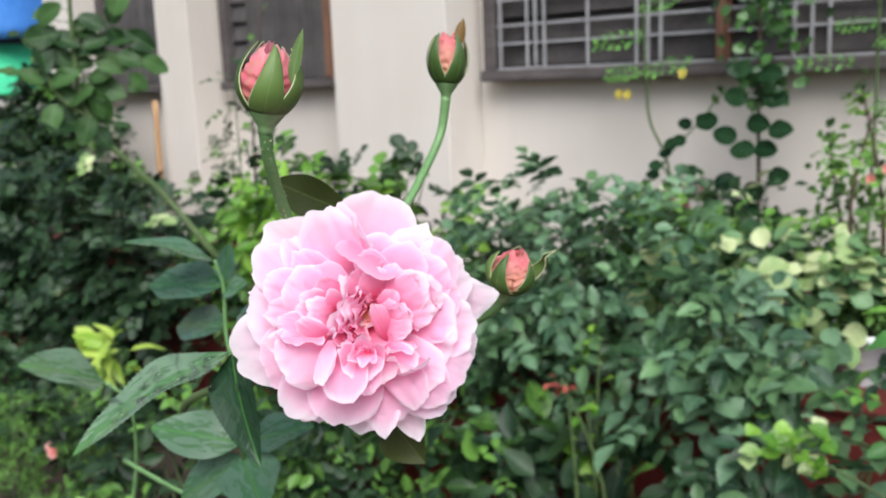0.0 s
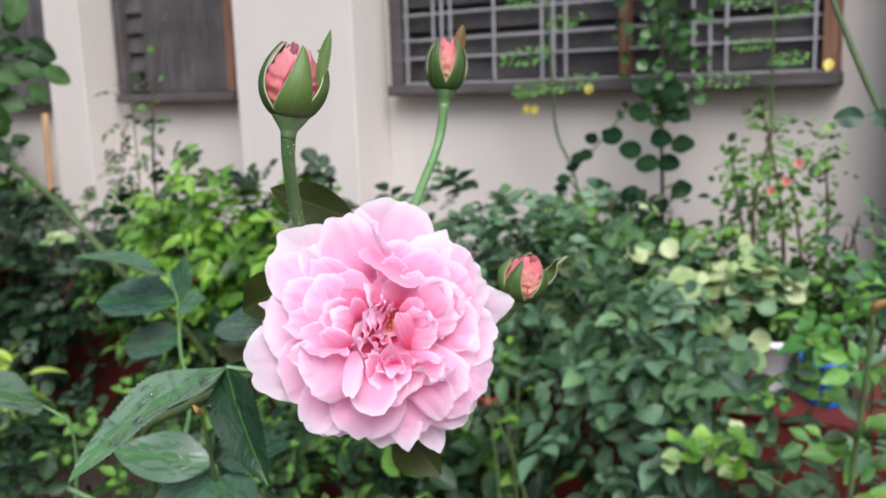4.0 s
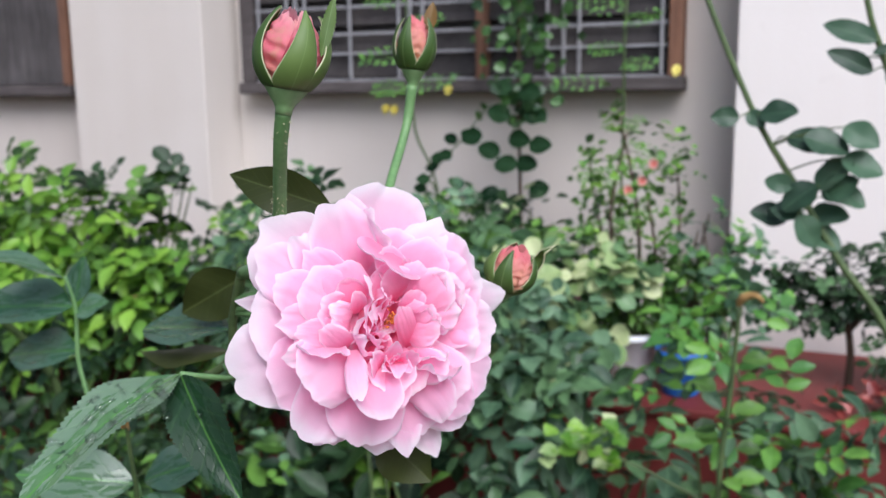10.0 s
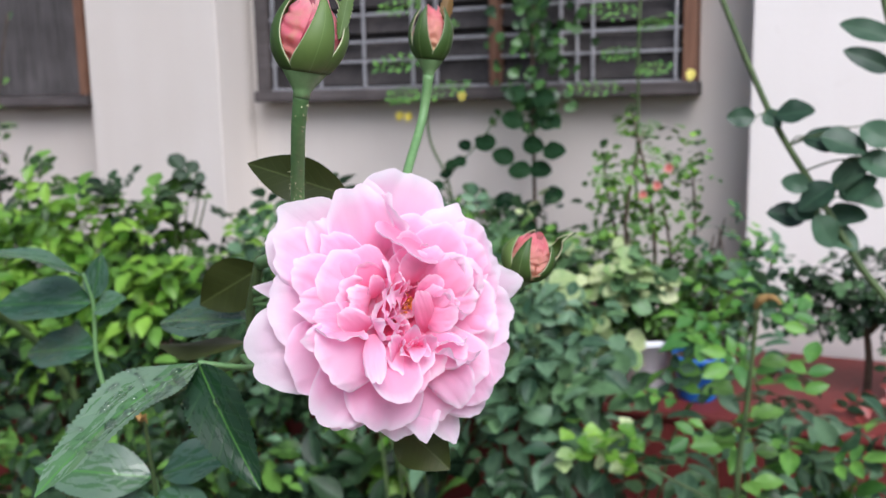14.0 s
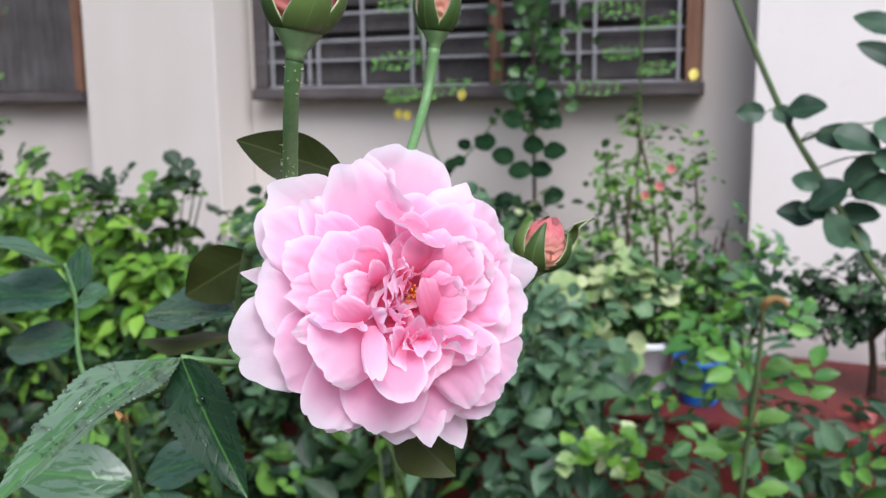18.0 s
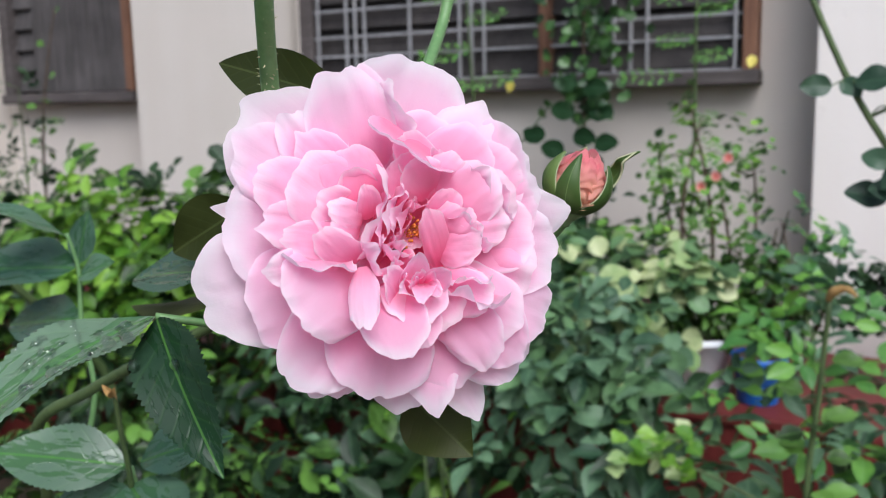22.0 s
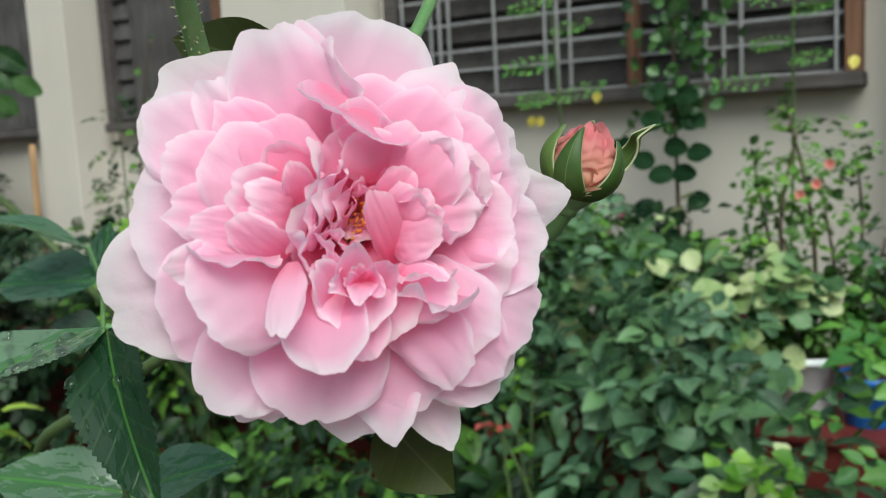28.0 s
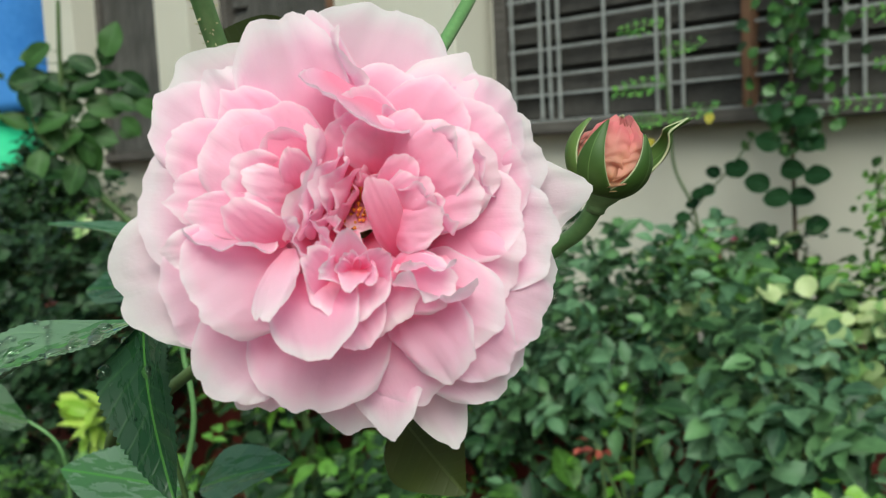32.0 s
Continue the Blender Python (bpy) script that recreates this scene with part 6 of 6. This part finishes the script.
# ---- pots on the ledge ----
def pot(name, at, r, h, mat, label, plant=None):
    top = thing(name, at, label, "pot")
    v, f = lathe([(0.0, 0.0), (r * 0.74, 0.0), (r * 0.78, 0.004), (r * 0.95, h * 0.86), (r * 1.06, h * 0.87), (r * 1.08, h * 0.90), (r * 1.08, h), (r * 1.0, h), (r * 0.98, h * 0.88), (0.0, h * 0.86)], 28)
    part_mesh("body", mesh_of("body", v, f, mat), top)
    bm = bmesh.new()
    bmesh.ops.create_cone(bm, cap_ends=True, segments=24, radius1=r * 0.97, radius2=r * 0.9, depth=0.01)
    bmesh.ops.translate(bm, vec=(0, 0, h * 0.9), verts=bm.verts)
    part("soil", bm, SOIL, top, "dark potting soil")
    return top


pot("white_pot", (-0.27, 1.60, 0.472), 0.062, 0.105, WHITE_POT, "white plastic flower pot on the red ledge")
pot("blue_pot", (-0.150, 1.545, 0.472), 0.047, 0.09, BLUE_POT, "bright blue plastic flower pot on the red ledge")
pot("grey_pot", (-0.43, 1.62, 0.472), 0.075, 0.085, GREY_POT, "grey cement flower pot on the red ledge")
pot("black_pot", (-0.56, 1.66, 0.472), 0.075, 0.10, BLACK_POT, "black plastic flower pot on the red ledge")
pot("grey_pot", (-0.72, 1.62, 0.472), 0.075, 0.11, GREY_POT, "grey cement flower pot on the red ledge")
pot("white_pot", (-0.85, 1.60, 0.472), 0.06, 0.11, WHITE_POT, "white plastic flower pot on the red ledge")

# a cane stick leaning at the far pier
stick = thing("stick", (-3.13, 1.90, 0.0), "pale brown stick leaning upright by the pier", "stick")
stem_part("shaft", [(-3.13, 1.90, 0.0), (-3.13, 1.91, 0.5), (-3.125, 1.92, 1.03)], [0.014, 0.013, 0.012], BAMBOO, stick, 8)


# small blossoms
def blossom(at, r, mat, label, petals=7, seed=1):
    rng = random.Random(seed)
    top = thing("blossom", at, label, "flower", "small blossoms")
    for k in range(petals):
        a = 2 * math.pi * k / petals + rng.random() * 0.4
        d = Vector((math.cos(a), -0.45, math.sin(a)))
        c = Vector(at)
        leaflet("petal", top, c, c + d * r, (0, -1, 0.3), r * 0.95, mat, -0.25, 0.3, "", k, 0.0, nv=6)
    return top


for k, (p, r, m, s) in enumerate((((-1.754, 0.70, 0.282), 0.026, BLOSSOM, "small salmon-pink rosebud in the low plants"), ((-0.247, 1.60, 0.885), 0.011, BLOSSOM, "small salmon-pink blossom on the slender plant"),
                                  ((-0.275, 1.60, 0.865), 0.011, BLOSSOM, "small salmon-pink blossom on the slender plant"), ((-0.225, 1.60, 0.92), 0.011, BLOSSOM, "small salmon-pink blossom on the slender plant"),
                                  ((-0.78, 1.88, 0.752), 0.013, MAGENTA, "small magenta blossom by the wall"), ((-0.735, 1.88, 0.79), 0.011, MAGENTA, "small magenta blossom by the wall"),
                                  ((-0.82, 1.88, 0.76), 0.011, MAGENTA, "small magenta blossom by the wall"), ((-0.499, 1.27, 0.389), 0.012, BLOSSOM, "small pink bud low in the shrubs"), ((-0.35, 1.5, 0.655), 0.009, MAGENTA, "small red bud among pale leaves"))):
    blossom(p, r, m, s, 7, k)
shrub("red_leaf_plant", "small plant with dark red young leaves", "plant", (-0.60, 1.04, 0.0), [(-0.60, 1.04, 0.56, 0.028, 0.02, 0.02)], 8, 0.024, RED_LEAF, LEAF_UNIT, 0, 2, 61, 14, size=0.5)
shrub("red_leaf_plant", "low plant with salmon red leaves on the ledge", "plant", (0.22, 1.55, 0.47), [(0.20, 1.55, 0.49, 0.10, 0.05, 0.03)], 40, 0.04, RED_LEAF, LEAF_UNIT, 0, 2, 62, 20, size=0.5)

shrub("far_hedge", "dark green hedge beyond the shed", "hedge", (-6.6, 2.6, 0.0), [(-6.6, 1.2, 0.5, 0.3, 0.7, 0.6), (-6.6, 2.6, 0.5, 0.3, 0.7, 0.62), (-6.5, 3.6, 0.5, 0.3, 0.6, 0.6)], 1500, 0.14, G_DARK, LEAF_ROUND, 2, 6, 63)
shrub("green_bush", "low bright green bush before the shed", "bush", (-4.4, 1.6, 0.0), [(-4.4, 1.5, 0.55, 0.35, 0.4, 0.36), (-4.0, 1.2, 0.5, 0.3, 0.3, 0.36)], 700, 0.10, G_MID, LEAF_UNIT, 2, 6, 64)
shrub("potted_shrub", "dark green leafy shrub in a pot on the red ledge", "shrub", (-0.72, 1.62, 0.58), [(-0.72, 1.64, 0.68, 0.16, 0.12, 0.12), (-0.55, 1.68, 0.66, 0.12, 0.10, 0.10)], 300, 0.07, G_MID, LEAF_UNIT, 2, 5, 65, 30, group="potted shrubs")
shrub("potted_shrub", "dark green leafy shrub in a pot on the red ledge", "shrub", (-1.05, 1.62, 0.472), [(-1.02, 1.66, 0.60, 0.2, 0.12, 0.13), (-1.3, 1.68, 0.58, 0.2, 0.12, 0.12)], 420, 0.06, G_DARK, LEAF_UNIT, 2, 5, 66, 20, group="potted shrubs")
shrub("potted_shrub", "bushy green shrub in the white pot", "shrub", (-0.27, 1.60, 0.57), [(-0.27, 1.62, 0.64, 0.10, 0.08, 0.06), (-0.13, 1.62, 0.66, 0.09, 0.08, 0.06)], 150, 0.05, G_MID, LEAF_UNIT, 2, 5, 67, 20, group="potted shrubs")
shrub("potted_shrub", "low dark green shrub at the foot of the wall", "shrub", (0.35, 1.68, 0.472), [(0.33, 1.66, 0.56, 0.14, 0.1, 0.08)], 160, 0.05, G_ROSE, LEAF_UNIT, 2, 4, 68, 10, group="potted shrubs")
shrub("yellow_green_bush", "bush topped with clumps of lime-yellow young leaves", "bush", (-1.60, 1.36, 0.0),
      [(-1.70, 1.33, 0.81, 0.06, 0.05, 0.04), (-1.56, 1.33, 0.77, 0.07, 0.06, 0.05), (-1.36, 1.35, 0.74, 0.06, 0.06, 0.05), (-1.16, 1.42, 0.73, 0.04, 0.04, 0.03), (-1.62, 1.29, 0.67, 0.07, 0.05, 0.05), (-1.68, 1.29, 0.73, 0.06, 0.05, 0.05),
       (-1.45, 1.32, 0.65, 0.08, 0.05, 0.05), (-1.30, 1.36, 0.62, 0.05, 0.05, 0.05), (-1.78, 1.28, 0.62, 0.07, 0.05, 0.05), (-1.55, 1.27, 0.54, 0.10, 0.05, 0.05)],
      150, 0.092, G_YELLOW, LEAF_UNIT, 2, 10, 71, 60, size=0.58, second=(G_MID, 60))
shrub("sprig_bush", "upright green sprigs standing above the bush", "bush", (-1.40, 1.44, 0.0),
      [(-1.47, 1.42, 0.83, 0.05, 0.05, 0.04), (-1.41, 1.42, 0.77, 0.05, 0.05, 0.05), (-1.29, 1.42, 0.83, 0.05, 0.04, 0.02), (-1.22, 1.42, 0.86, 0.04, 0.04, 0.015), (-1.80, 1.45, 0.86, 0.05, 0.04, 0.05)],
      30, 0.075, G_MID, LEAF_ROUND, 2, 10, 73, 30, size=0.5, second=(G_DARK, 26))
shrub("variegated_plant", "plant with cream and pale green variegated leaves", "plant", (-0.45, 1.47, 0.0), [(-0.46, 1.46, 0.68, 0.10, 0.06, 0.06), (-0.56, 1.44, 0.60, 0.10, 0.06, 0.07), (-0.34, 1.47, 0.60, 0.10, 0.06, 0.07), (-0.42, 1.44, 0.52, 0.14, 0.06, 0.06), (-0.62, 1.40, 0.67, 0.08, 0.05, 0.06)], 140, 0.050, G_PALE, LEAF_ROUND, 0, 6, 72, 50, size=0.54, second=(G_SHEEN, 100))


def bright_leaves():
    top = thing("bright_leaf_plant", (-0.62, 1.20, 0.0), "low plant with a few large glossy lime-green leaves", "plant")
    stem_part("stem", [(-0.62, 1.20, 0.0), (-0.63, 1.20, 0.2), (-0.64, 1.20, 0.36)], [0.004, 0.003, 0.002], CANE, top, 6)
    c = Vector((-0.645, 1.20, 0.365))
    for k, (dx, dz, L) in enumerate(((0.075, 0.02, 1), (-0.045, -0.03, 1), (0.02, -0.05, 1), (-0.07, 0.03, 1), (0.03, 0.06, 1))):
        leaflet("leaf", top, c, c + Vector((dx, -0.03, dz)), (0.1, -0.6, 0.8), 0.038, G_YELLOW, 0.25, 0.25, "glossy lime-green leaf", k, 0.0, nv=14)
    return top


bright_leaves()

shrub("wall_shrub", "loose green shrub at the foot of the far wall", "shrub", (-3.35, 1.78, 0.0), [(-3.45, 1.76, 0.80, 0.30, 0.10, 0.22), (-3.62, 1.72, 1.0, 0.14, 0.08, 0.2), (-3.48, 1.74, 1.12, 0.16, 0.08, 0.16), (-3.15, 1.76, 0.62, 0.22, 0.10, 0.16), (-3.75, 1.70, 0.80, 0.20, 0.12, 0.26)],
      820, 0.085, G_DARK, LEAF_UNIT, 2, 6, 81, 20, second=(G_MID, 130))
shrub("wall_shrub", "thin sapling with scattered leaves by the pier", "shrub", (-2.50, 1.82, 0.0), [(-2.46, 1.80, 0.80, 0.16, 0.07, 0.14), (-2.62, 1.80, 0.66, 0.14, 0.07, 0.12), (-2.40, 1.80, 1.02, 0.10, 0.05, 0.14)],
      44, 0.065, G_MID, LEAF_UNIT, 2, 5, 82, 20, second=(G_DARK, 34))
